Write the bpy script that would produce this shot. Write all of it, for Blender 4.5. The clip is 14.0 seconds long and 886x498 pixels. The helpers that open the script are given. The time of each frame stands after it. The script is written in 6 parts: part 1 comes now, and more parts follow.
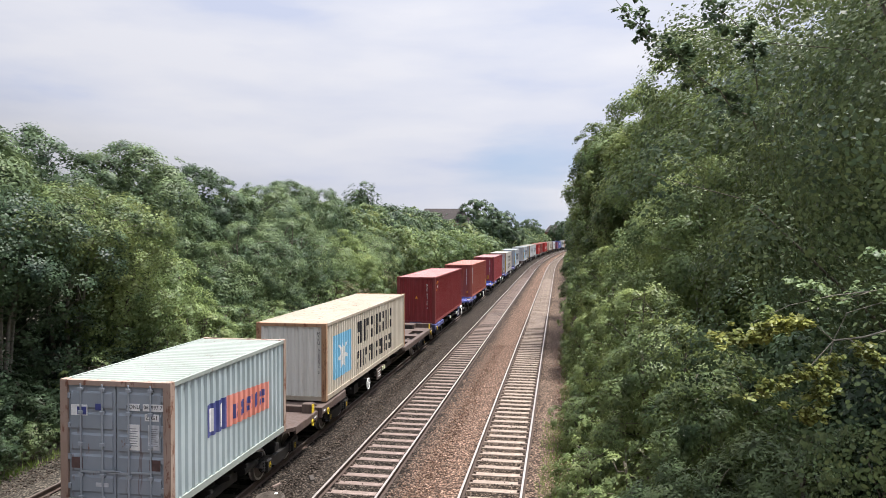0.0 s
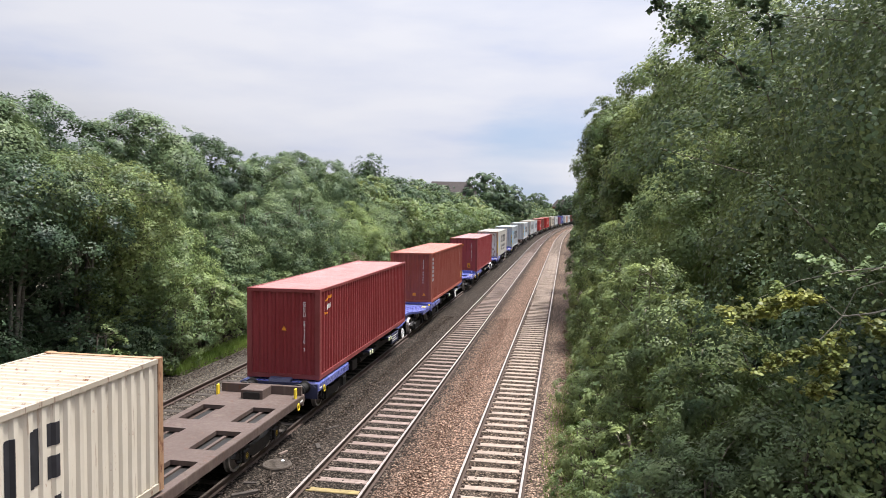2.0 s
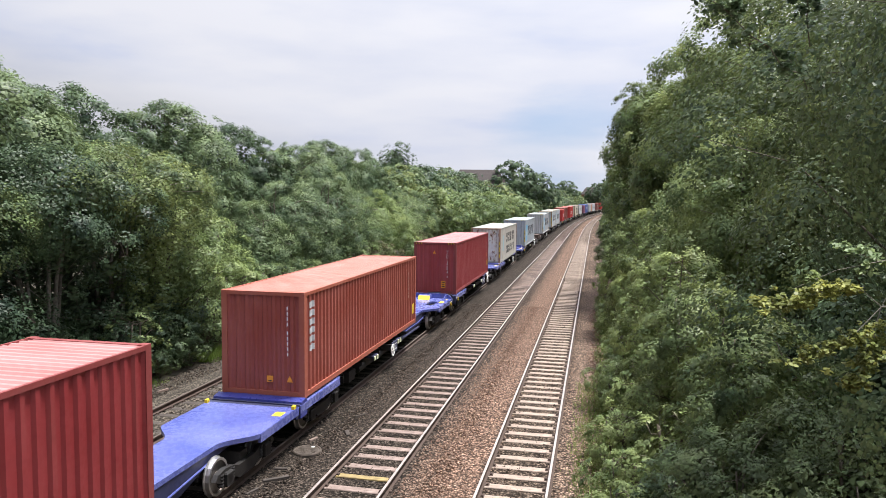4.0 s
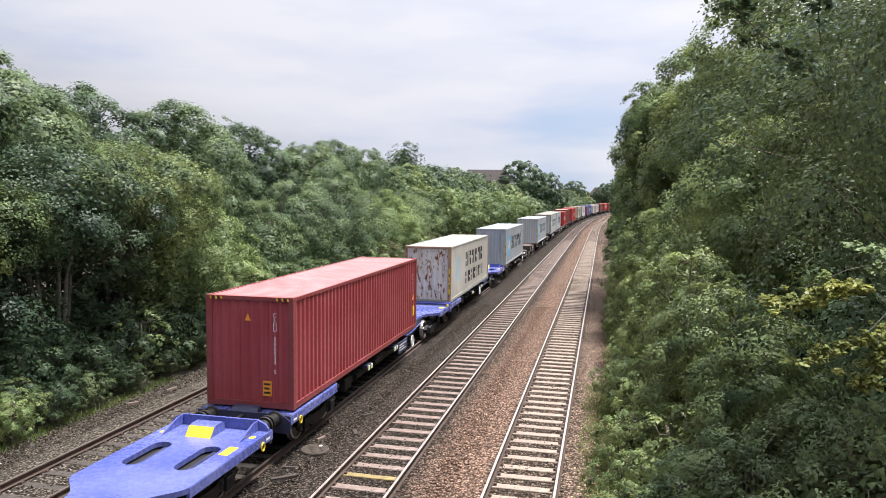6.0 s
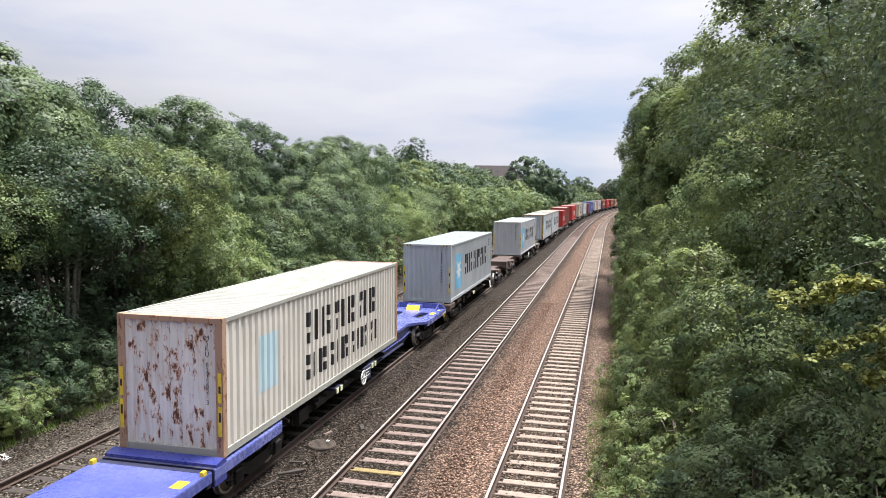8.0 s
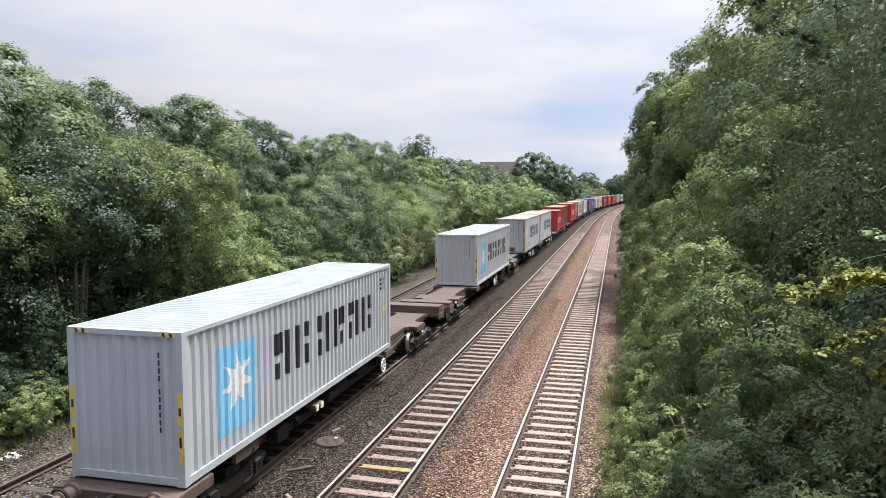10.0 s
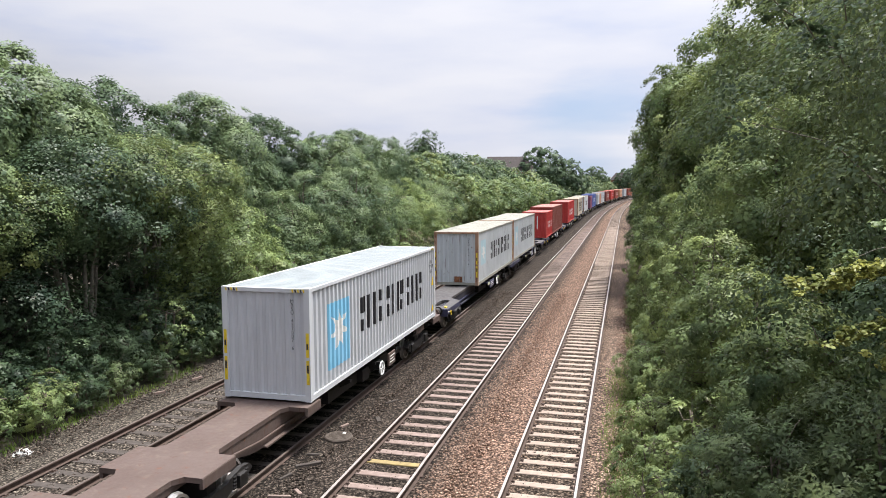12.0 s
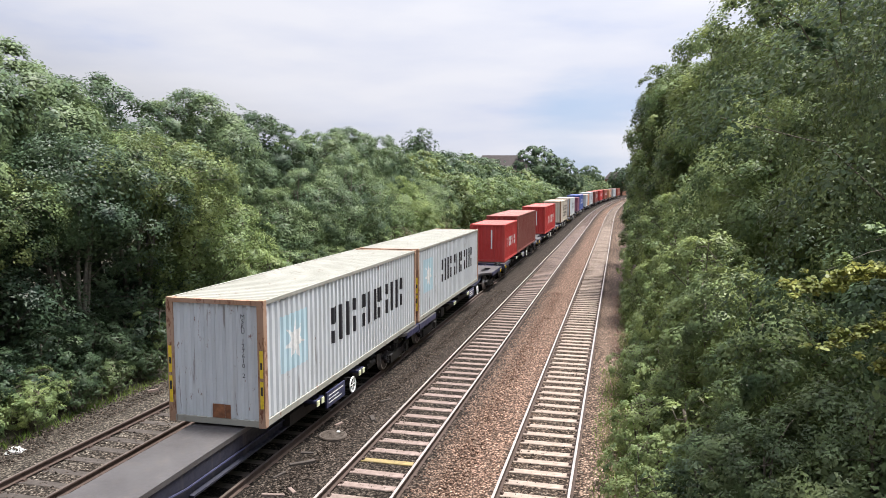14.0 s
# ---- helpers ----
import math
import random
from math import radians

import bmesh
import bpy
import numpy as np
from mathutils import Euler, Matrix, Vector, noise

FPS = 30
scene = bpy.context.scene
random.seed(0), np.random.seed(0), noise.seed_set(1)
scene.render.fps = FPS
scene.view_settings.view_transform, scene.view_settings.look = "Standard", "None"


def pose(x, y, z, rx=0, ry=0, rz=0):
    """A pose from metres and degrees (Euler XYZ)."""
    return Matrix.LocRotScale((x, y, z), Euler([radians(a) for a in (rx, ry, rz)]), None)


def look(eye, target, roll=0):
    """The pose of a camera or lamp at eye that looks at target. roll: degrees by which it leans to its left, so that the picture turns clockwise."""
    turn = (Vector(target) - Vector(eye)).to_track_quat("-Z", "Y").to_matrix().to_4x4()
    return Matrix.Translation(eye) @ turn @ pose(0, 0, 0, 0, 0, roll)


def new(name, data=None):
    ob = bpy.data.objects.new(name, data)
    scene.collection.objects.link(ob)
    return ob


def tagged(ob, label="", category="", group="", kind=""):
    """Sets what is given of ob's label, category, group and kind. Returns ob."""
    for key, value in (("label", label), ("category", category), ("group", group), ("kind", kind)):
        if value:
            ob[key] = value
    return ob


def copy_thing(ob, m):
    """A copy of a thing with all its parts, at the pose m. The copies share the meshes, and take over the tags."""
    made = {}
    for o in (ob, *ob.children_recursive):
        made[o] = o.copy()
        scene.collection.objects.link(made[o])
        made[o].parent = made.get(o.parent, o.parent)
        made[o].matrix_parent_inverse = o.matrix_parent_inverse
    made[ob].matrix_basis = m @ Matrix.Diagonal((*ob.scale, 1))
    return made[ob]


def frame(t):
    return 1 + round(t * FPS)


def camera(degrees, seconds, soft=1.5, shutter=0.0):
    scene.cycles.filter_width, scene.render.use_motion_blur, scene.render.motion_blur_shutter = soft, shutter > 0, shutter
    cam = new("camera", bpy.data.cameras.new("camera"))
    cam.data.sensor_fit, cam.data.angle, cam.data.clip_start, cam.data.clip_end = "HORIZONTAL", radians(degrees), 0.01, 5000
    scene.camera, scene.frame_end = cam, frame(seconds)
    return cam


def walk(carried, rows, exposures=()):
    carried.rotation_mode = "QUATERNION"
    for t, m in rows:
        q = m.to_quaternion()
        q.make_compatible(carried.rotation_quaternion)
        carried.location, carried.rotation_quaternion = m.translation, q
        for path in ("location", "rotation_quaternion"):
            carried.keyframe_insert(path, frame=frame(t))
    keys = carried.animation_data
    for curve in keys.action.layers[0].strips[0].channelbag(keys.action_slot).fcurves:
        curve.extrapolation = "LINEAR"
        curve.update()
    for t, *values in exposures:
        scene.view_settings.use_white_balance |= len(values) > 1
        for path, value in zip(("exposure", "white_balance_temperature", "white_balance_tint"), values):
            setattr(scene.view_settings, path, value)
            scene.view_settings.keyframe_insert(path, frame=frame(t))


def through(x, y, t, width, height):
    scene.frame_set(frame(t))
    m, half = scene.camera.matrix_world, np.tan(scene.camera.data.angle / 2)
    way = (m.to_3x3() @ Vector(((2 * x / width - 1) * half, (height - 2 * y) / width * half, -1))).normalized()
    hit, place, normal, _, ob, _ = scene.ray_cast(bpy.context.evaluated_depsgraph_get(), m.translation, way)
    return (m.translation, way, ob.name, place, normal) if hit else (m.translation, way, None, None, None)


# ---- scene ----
cam = camera(63.6, 14.0, soft=0.3)
# seconds, x, y, z of the eye, then yaw, pitch and roll in degrees
CAMERA_ROWS = [
    (0.0, 0.029, -0.024, 6.653, 9.26, -1.15, 0.08),
    (0.5, 0.021, -0.018, 6.650, 8.80, -1.13, 0.12),
    (1.0, 0.014, -0.015, 6.649, 8.74, -1.65, 0.37),
    (1.5, 0.012, -0.019, 6.634, 9.14, -2.58, 0.67),
    (2.0, 0.005, -0.021, 6.632, 9.76, -3.31, 0.78),
    (2.5, -0.006, -0.021, 6.642, 10.39, -3.74, 0.83),
    (3.0, 0.000, -0.020, 6.645, 11.05, -4.00, 0.74),
    (3.5, -0.001, -0.011, 6.644, 11.62, -4.26, 0.61),
    (6.0, -0.008, -0.000, 6.626, 12.64, -4.28, 0.66),
    (6.5, -0.006, 0.012, 6.623, 12.82, -4.45, 0.59),
    (7.0, -0.006, 0.014, 6.617, 12.96, -4.55, 0.56),
    (7.5, -0.003, 0.012, 6.621, 13.06, -4.60, 0.59),
    (8.0, -0.008, 0.004, 6.616, 13.17, -4.61, 0.63),
    (10.5, -0.014, 0.012, 6.609, 13.81, -4.99, 0.07),
    (11.0, -0.013, 0.014, 6.605, 13.94, -5.12, -0.05),
    (11.5, 0.004, 0.021, 6.610, 14.11, -5.22, -0.23),
    (12.0, 0.002, 0.019, 6.602, 14.30, -5.24, -0.26),
    (12.5, -0.003, 0.015, 6.602, 14.42, -5.24, -0.23),
    (13.0, 0.001, 0.010, 6.616, 14.27, -5.27, -0.08),
    (13.5, -0.008, 0.006, 6.620, 13.97, -5.35, -0.02),
    (14.0, -0.017, 0.007, 6.624, 13.83, -5.38, 0.05),
]
walk(cam, [(t, pose(x, y, z, 90 + pitch, 0, yaw) @ pose(0, 0, 0, 0, 0, roll))
           for t, x, y, z, yaw, pitch, roll in CAMERA_ROWS],
     exposures=[(0.0, 0.58), (3.0, 0.66), (14.0, 0.70)])

# ---------------------------------------------------------------- light
SUN_AZ, SUN_EL = radians(54), radians(73.5)      # from north (+y) towards east (+x)
world = bpy.data.worlds.new("sky")
scene.world = world
world.use_nodes = True


def wire(tree, a, b):
    tree.links.new(a, b)


def build_world():
    nt = world.node_tree
    nt.nodes.clear()
    out = nt.nodes.new("ShaderNodeOutputWorld")
    bg = nt.nodes.new("ShaderNodeBackground")
    sky = nt.nodes.new("ShaderNodeTexSky")
    sky.sky_type = "NISHITA"
    sky.sun_disc = False
    sky.sun_elevation, sky.sun_rotation = SUN_EL, SUN_AZ
    sky.air_density, sky.dust_density, sky.ozone_density = 1.0, 1.5, 1.5
    co = nt.nodes.new("ShaderNodeTexCoord")
    mp = nt.nodes.new("ShaderNodeMapping")
    mp.inputs["Scale"].default_value = (1.1, 1.6, 5.2)
    mp.inputs["Location"].default_value = (3.1, 0.7, 0.35)
    no2 = nt.nodes.new("ShaderNodeTexNoise")
    no2.inputs["Scale"].default_value = 2.6
    no2.inputs["Detail"].default_value = 8.0
    ramp2 = nt.nodes.new("ShaderNodeValToRGB")
    e = ramp2.color_ramp.elements
    e.new(0.5)
    for el, p, c in zip(e, (0.37, 0.49, 0.66), ((6.6, 7.1, 8.95, 1), (7.8, 8.0, 9.15, 1), (8.8, 8.8, 9.5, 1))):
        el.position, el.color = p, c
    mix = nt.nodes.new("ShaderNodeMix")
    mix.data_type = "RGBA"
    wire(nt, co.outputs["Generated"], mp.inputs["Vector"])
    wire(nt, mp.outputs[0], no2.inputs["Vector"])
    wire(nt, no2.outputs["Fac"], ramp2.inputs["Fac"])
    # a clearing of blue low in the north, frayed by the cloud noise
    dot = nt.nodes.new("ShaderNodeVectorMath")
    dot.operation = "DOT_PRODUCT"
    dot.inputs[1].default_value = (-0.05, 0.996, 0.055)
    wire(nt, co.outputs["Generated"], dot.inputs[0])
    fray = nt.nodes.new("ShaderNodeMath")
    fray.operation = "MULTIPLY_ADD"
    fray.inputs[1].default_value = -0.022
    wire(nt, no2.outputs["Fac"], fray.inputs[0])
    wire(nt, dot.outputs["Value"], fray.inputs[2])
    clear = nt.nodes.new("ShaderNodeMapRange")
    clear.interpolation_type = "SMOOTHSTEP"
    clear.inputs["From Min"].default_value, clear.inputs["From Max"].default_value = 0.981, 0.993
    clear.inputs["To Min"].default_value, clear.inputs["To Max"].default_value = 0.94, 0.12
    wire(nt, fray.outputs[0], clear.inputs["Value"])
    blue = nt.nodes.new("ShaderNodeMix")
    blue.data_type = "RGBA"
    blue.inputs[0].default_value = 0.8
    blue.inputs[7].default_value = (5.2, 6.9, 9.6, 1)
    wire(nt, sky.outputs["Color"], blue.inputs[6])
    wire(nt, clear.outputs[0], mix.inputs[0])
    wire(nt, blue.outputs[2], mix.inputs[6])
    wire(nt, ramp2.outputs["Color"], mix.inputs[7])
    # thin cloud glows towards the hidden sun and is duller away from it
    glow = nt.nodes.new("ShaderNodeVectorMath")
    glow.operation = "DOT_PRODUCT"
    glow.inputs[1].default_value = (math.sin(SUN_AZ) * math.cos(SUN_EL), math.cos(SUN_AZ) * math.cos(SUN_EL), math.sin(SUN_EL))
    wire(nt, co.outputs["Generated"], glow.inputs[0])
    half = nt.nodes.new("ShaderNodeMath")
    half.operation = "MULTIPLY_ADD"
    half.inputs[1].default_value, half.inputs[2].default_value = 0.5, 0.5
    wire(nt, glow.outputs["Value"], half.inputs[0])
    lift = nt.nodes.new("ShaderNodeValToRGB")
    e = lift.color_ramp.elements
    e.new(0.5), e.new(0.5), e.new(0.5)
    for el, pos, c in zip(e, (0.48, 0.58, 0.70, 0.79, 1.0), (0.36, 0.86, 1.0, 1.03, 3.2)):
        el.position, el.color = pos, (c, c, c, 1)
    wire(nt, half.outputs[0], lift.inputs["Fac"])
    scale = nt.nodes.new("ShaderNodeVectorMath")
    scale.operation = "SCALE"
    wire(nt, mix.outputs[2], scale.inputs[0])
    wire(nt, lift.outputs["Color"], scale.inputs["Scale"])
    wire(nt, scale.outputs[0], bg.inputs["Color"])
    bg.inputs["Strength"].default_value = 0.068
    wire(nt, bg.outputs[0], out.inputs["Surface"])


build_world()
sun = new("sun", bpy.data.lights.new("sun", "SUN"))
sun.data.energy, sun.data.angle, sun.data.color = 5.2, radians(13), (1.0, 0.965, 0.92)
sun.matrix_basis = look((math.sin(SUN_AZ) * math.cos(SUN_EL) * 80, math.cos(SUN_AZ) * math.cos(SUN_EL) * 80, math.sin(SUN_EL) * 80), (0, 0, 0))

# ---------------------------------------------------------------- materials


class Mat:
    """A small builder of node materials."""

    def __init__(self, name):
        self.m = bpy.data.materials.new(name)
        self.m.use_nodes = True
        self.nt = self.m.node_tree
        self.bsdf = self.nt.nodes["Principled BSDF"]
        self.out = self.nt.nodes["Material Output"]
        self.co = self.nt.nodes.new("ShaderNodeTexCoord")

    def node(self, kind, **values):
        n = self.nt.nodes.new(kind)
        for k, v in values.items():
            n.inputs[k].default_value = v
        return n

    def link(self, a, b):
        self.nt.links.new(a, b)

    def mapped(self, scale, space="Object"):
        mp = self.node("ShaderNodeMapping", Scale=scale)
        self.link(self.co.outputs[space], mp.inputs["Vector"])
        return mp.outputs[0]

    def noise(self, scale, detail=4.0, rough=0.55, vector=None, stretch=None, space="Object"):
        n = self.node("ShaderNodeTexNoise", Scale=scale, Detail=detail, Roughness=rough)
        if vector is None:
            vector = self.mapped(stretch or (1, 1, 1), space)
        self.link(vector, n.inputs["Vector"])
        return n.outputs["Fac"]

    def ramp(self, fac, stops):
        r = self.nt.nodes.new("ShaderNodeValToRGB")
        e = r.color_ramp.elements
        while len(e) < len(stops):
            e.new(0.5)
        for el, (p, c) in zip(e, stops):
            el.position = p
            el.color = (c, c, c, 1) if isinstance(c, (int, float)) else (*c, 1)
        self.link(fac, r.inputs["Fac"])
        return r.outputs["Color"]

    def mix(self, fac, a, b, blend="MIX"):
        n = self.nt.nodes.new("ShaderNodeMix")
        n.data_type, n.blend_type = "RGBA", blend
        for sock, v in ((n.inputs[0], fac), (n.inputs[6], a), (n.inputs[7], b)):
            if isinstance(v, (int, float)):
                sock.default_value = v
            elif isinstance(v, tuple):
                sock.default_value = (*v, 1)
            else:
                self.link(v, sock)
        return n.outputs[2]

    def color(self, c):
        if isinstance(c, tuple):
            self.bsdf.inputs["Base Color"].default_value = (*c, 1)
        else:
            self.link(c, self.bsdf.inputs["Base Color"])
        return self

    def rough(self, r, metal=0.0):
        if isinstance(r, (int, float)):
            self.bsdf.inputs["Roughness"].default_value = r
        else:
            self.link(r, self.bsdf.inputs["Roughness"])
        self.bsdf.inputs["Metallic"].default_value = metal
        return self

    def bump(self, height, strength=0.3, distance=0.02):
        b = self.node("ShaderNodeBump", Strength=strength, Distance=distance)
        self.link(height, b.inputs["Height"])
        self.link(b.outputs[0], self.bsdf.inputs["Normal"])
        return self


def paint(name, col, rust=0.35, dirt=0.35, fade=0.25, rough=0.5, rust_col=(0.16, 0.055, 0.022)):
    """Weathered container or wagon paint: faded patches, streaks of dirt, spots of rust."""
    m = Mat(name)
    pale = tuple(min(1, c * (1 - fade) + 0.62 * fade) for c in col)
    dark = tuple(c * 0.72 for c in col)
    base = m.mix(m.ramp(m.noise(0.7, 5), [(0.35, 0), (0.72, 1)]), dark, pale)
    base = m.mix(0.5, base, col)
    streak = m.ramp(m.noise(3.2, 6, 0.6, stretch=(1.3, 1.3, 0.10)), [(0.56, 0), (0.74, 1)])
    soil = m.mix(0.5, (0.19, 0.155, 0.12), col)
    sf = m.mix(1.0, streak, (dirt, dirt, dirt), "MULTIPLY")
    base = m.mix(sf, base, soil)
    spots = m.ramp(m.noise(5.5, 8, 0.7, stretch=(1, 1, 0.45)), [(0.70 - 0.16 * rust, 0), (0.76 - 0.14 * rust, 1)])
    rf = m.mix(1.0, spots, (min(1, rust * 2),) * 3, "MULTIPLY")
    base = m.mix(rf, base, rust_col)
    drips = m.ramp(m.noise(7.5, 5, 0.65, stretch=(1, 1, 0.07)), [(0.655 - 0.07 * rust, 0), (0.70 - 0.07 * rust, 1)])
    df = m.mix(1.0, drips, (min(0.85, rust * 1.6),) * 3, "MULTIPLY")
    base = m.mix(df, base, tuple(0.45 * a + 0.3 * b for a, b in zip(rust_col, col)))
    m.color(base).rough(m.ramp(m.noise(9, 3), [(0.3, rough - 0.08), (0.7, rough + 0.18)]))
    m.bump(m.noise(24, 4), 0.12, 0.006)
    return m.m


def plain(name, col, rough=0.6, metal=0.0, vary=0.25, scale=6.0):
    m = Mat(name)
    m.color(m.mix(m.ramp(m.noise(scale, 5), [(0.3, 0), (0.7, 1)]), tuple(c * (1 - vary) for c in col), tuple(min(1, c * (1 + vary)) for c in col)))
    m.rough(rough, metal)
    m.bump(m.noise(scale * 6, 3), 0.15, 0.005)
    return m.m


def leaf_mat(name, dark, light, tip, gloss=0.44, through=0.22):
    """Leaf surfaces: shades that drift from spray to spray and a little from leaf to leaf, some light let through."""
    m = Mat(name)
    geo = m.nt.nodes.new("ShaderNodeNewGeometry")
    info = m.nt.nodes.new("ShaderNodeObjectInfo")
    mid = tuple(0.5 * (a + b) for a, b in zip(dark, light))
    c = m.ramp(m.noise(1.5, 4, 0.6), [(0.37, dark), (0.52, mid), (0.64, light)])
    leaf = m.ramp(geo.outputs["Random Per Island"], [(0.0, 0.60), (0.5, 0.95), (0.92, 1.22), (1.0, 1.6)])
    c = m.mix(1.0, c, leaf, "MULTIPLY")
    patch = m.ramp(m.noise(0.5, 3), [(0.46, 0), (0.70, 0.55)])
    c = m.mix(patch, c, tip)
    c = m.mix(m.ramp(info.outputs["Random"], [(0, 0.40), (0.4, 0.0)]), c, dark)
    c = m.mix(m.ramp(info.outputs["Random"], [(0.6, 0.0), (1, 0.22)]), c, tip)
    m.color(c).rough(gloss)
    m.bsdf.inputs["Specular IOR Level"].default_value = 0.22
    tr = m.nt.nodes.new("ShaderNodeBsdfTranslucent")
    m.link(m.mix(0.4, c, tip), tr.inputs["Color"])
    mx = m.nt.nodes.new("ShaderNodeMixShader")
    mx.inputs[0].default_value = through
    m.link(m.bsdf.outputs[0], mx.inputs[1])
    m.link(tr.outputs[0], mx.inputs[2])
    m.link(mx.outputs[0], m.out.inputs["Surface"])
    return m.m


LEAF_MAPLE = leaf_mat("leaf_maple", (0.046, 0.086, 0.035), (0.208, 0.292, 0.112), (0.38, 0.45, 0.156), through=0.26)
LEAF_ASH = leaf_mat("leaf_ash", (0.05, 0.088, 0.050), (0.192, 0.262, 0.128), (0.31, 0.385, 0.163), through=0.24)
# dark species green; under the left canopy it also stands for shade
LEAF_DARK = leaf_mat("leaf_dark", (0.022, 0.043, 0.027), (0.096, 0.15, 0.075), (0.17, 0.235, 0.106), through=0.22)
LEAF_LIGHT = leaf_mat("leaf_light", (0.08, 0.134, 0.060), (0.245, 0.325, 0.147), (0.38, 0.455, 0.200), through=0.27)
LEAF_OAK = leaf_mat("leaf_oak", (0.036, 0.064, 0.030), (0.178, 0.246, 0.098), (0.36, 0.40, 0.138), through=0.28)
LEAF_DEEP = leaf_mat("leaf_deep_oak", (0.024, 0.046, 0.025), (0.112, 0.166, 0.075), (0.235, 0.275, 0.105), through=0.26)
LEAF_BRIGHT = leaf_mat("leaf_bright", (0.07, 0.116, 0.050), (0.265, 0.34, 0.135), (0.47, 0.52, 0.188), through=0.3)
LEAF_YELLOW = leaf_mat("leaf_yellow", (0.14, 0.17, 0.05), (0.35, 0.36, 0.095), (0.56, 0.51, 0.14), through=0.32)
LEAF_DRY = leaf_mat("leaf_dry", (0.10, 0.085, 0.045), (0.17, 0.15, 0.075), (0.22, 0.22, 0.09))
GRASS = leaf_mat("grass_blade", (0.08, 0.14, 0.028), (0.17, 0.27, 0.05), (0.32, 0.38, 0.10))
BARK = plain("bark", (0.115, 0.095, 0.072), 0.9, 0, 0.4, 9)
BARK_PALE = plain("bark_pale", (0.21, 0.19, 0.155), 0.9, 0, 0.35, 9)


def ballast_mat(name, lanes):
    """Crushed stone: each cell its own shade, and lanes of rust, soot and the train's painted shadow across the line.
    """
    m = Mat(name)
    vec = m.mapped((1, 1, 1))
    vo = m.node("ShaderNodeTexVoronoi", Scale=15.0)
    m.link(vec, vo.inputs["Vector"])
    hsv = m.nt.nodes.new("ShaderNodeSeparateColor")
    m.link(vo.outputs["Color"], hsv.inputs[0])
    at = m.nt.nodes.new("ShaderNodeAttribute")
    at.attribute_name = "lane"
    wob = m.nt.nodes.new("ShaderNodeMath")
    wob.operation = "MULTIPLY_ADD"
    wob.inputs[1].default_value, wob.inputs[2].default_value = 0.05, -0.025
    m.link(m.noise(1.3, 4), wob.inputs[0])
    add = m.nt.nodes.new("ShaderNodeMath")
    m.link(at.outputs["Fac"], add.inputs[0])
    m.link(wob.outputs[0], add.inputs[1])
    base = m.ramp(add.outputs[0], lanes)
    shade = m.ramp(hsv.outputs[0], [(0.0, 0.40), (0.6, 0.92), (1.0, 1.6)])
    c = m.mix(1.0, base, shade, "MULTIPLY")
    c = m.mix(m.ramp(hsv.outputs[1], [(0.78, 0), (0.95, 0.35)]), c, (0.26, 0.22, 0.18))
    # shade between the stones, multiplied into the colour
    gap = m.ramp(vo.outputs["Distance"], [(0.20, 1.15), (0.60, 0.18)])
    c = m.mix(1.0, c, gap, "MULTIPLY")
    m.color(c).rough(0.95)
    m.bsdf.inputs["Specular IOR Level"].default_value = 0.1
    m.bump(vo.outputs["Distance"], -1.0, 0.05)
    return m.m


# the lane under the train is darkened for its shadow as well as soot
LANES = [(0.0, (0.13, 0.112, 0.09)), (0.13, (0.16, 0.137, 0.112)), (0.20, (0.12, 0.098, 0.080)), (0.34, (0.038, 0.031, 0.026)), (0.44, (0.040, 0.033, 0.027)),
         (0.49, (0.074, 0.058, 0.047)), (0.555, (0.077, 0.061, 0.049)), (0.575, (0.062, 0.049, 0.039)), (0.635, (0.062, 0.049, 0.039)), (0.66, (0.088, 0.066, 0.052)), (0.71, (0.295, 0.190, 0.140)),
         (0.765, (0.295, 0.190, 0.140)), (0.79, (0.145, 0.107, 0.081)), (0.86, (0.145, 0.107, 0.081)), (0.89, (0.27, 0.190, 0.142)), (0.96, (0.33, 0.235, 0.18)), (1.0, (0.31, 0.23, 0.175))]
BALLAST = ballast_mat("ballast", LANES)


def stone_mat(name, lo, mid, hi):
    m = Mat(name)
    geo = m.nt.nodes.new("ShaderNodeNewGeometry")
    c = m.ramp(geo.outputs["Random Per Island"], [(0, lo), (0.6, mid), (1, hi)])
    m.color(m.mix(m.ramp(m.noise(40, 3), [(0.3, 0.0), (0.7, 0.4)]), c, lo)).rough(0.95)
    m.bsdf.inputs["Specular IOR Level"].default_value = 0.1
    return m.m


STONE_GREY = stone_mat("stone_grey", (0.025, 0.020, 0.016), (0.076, 0.060, 0.048), (0.18, 0.142, 0.117))
STONE_RUST = stone_mat("stone_rust", (0.095, 0.056, 0.041), (0.25, 0.165, 0.122), (0.36, 0.26, 0.20))


def sleeper_mat(name, lo, hi):
    m = Mat(name)
    info = m.nt.nodes.new("ShaderNodeObjectInfo")
    c = m.mix(m.ramp(m.noise(3.5, 6), [(0.3, 0), (0.7, 1)]), lo, hi)
    c = m.mix(m.ramp(info.outputs["Random"], [(0, 0.0), (1, 0.4)]), c, lo)
    c = m.mix(m.ramp(m.noise(14, 4, stretch=(0.3, 1, 1)), [(0.52, 0), (0.75, 0.6)]), c, tuple(v * 0.5 for v in lo))
    m.color(c).rough(0.9)
    m.bsdf.inputs["Specular IOR Level"].default_value = 0.2
    m.bump(m.noise(30, 4), 0.3, 0.01)
    return m.m


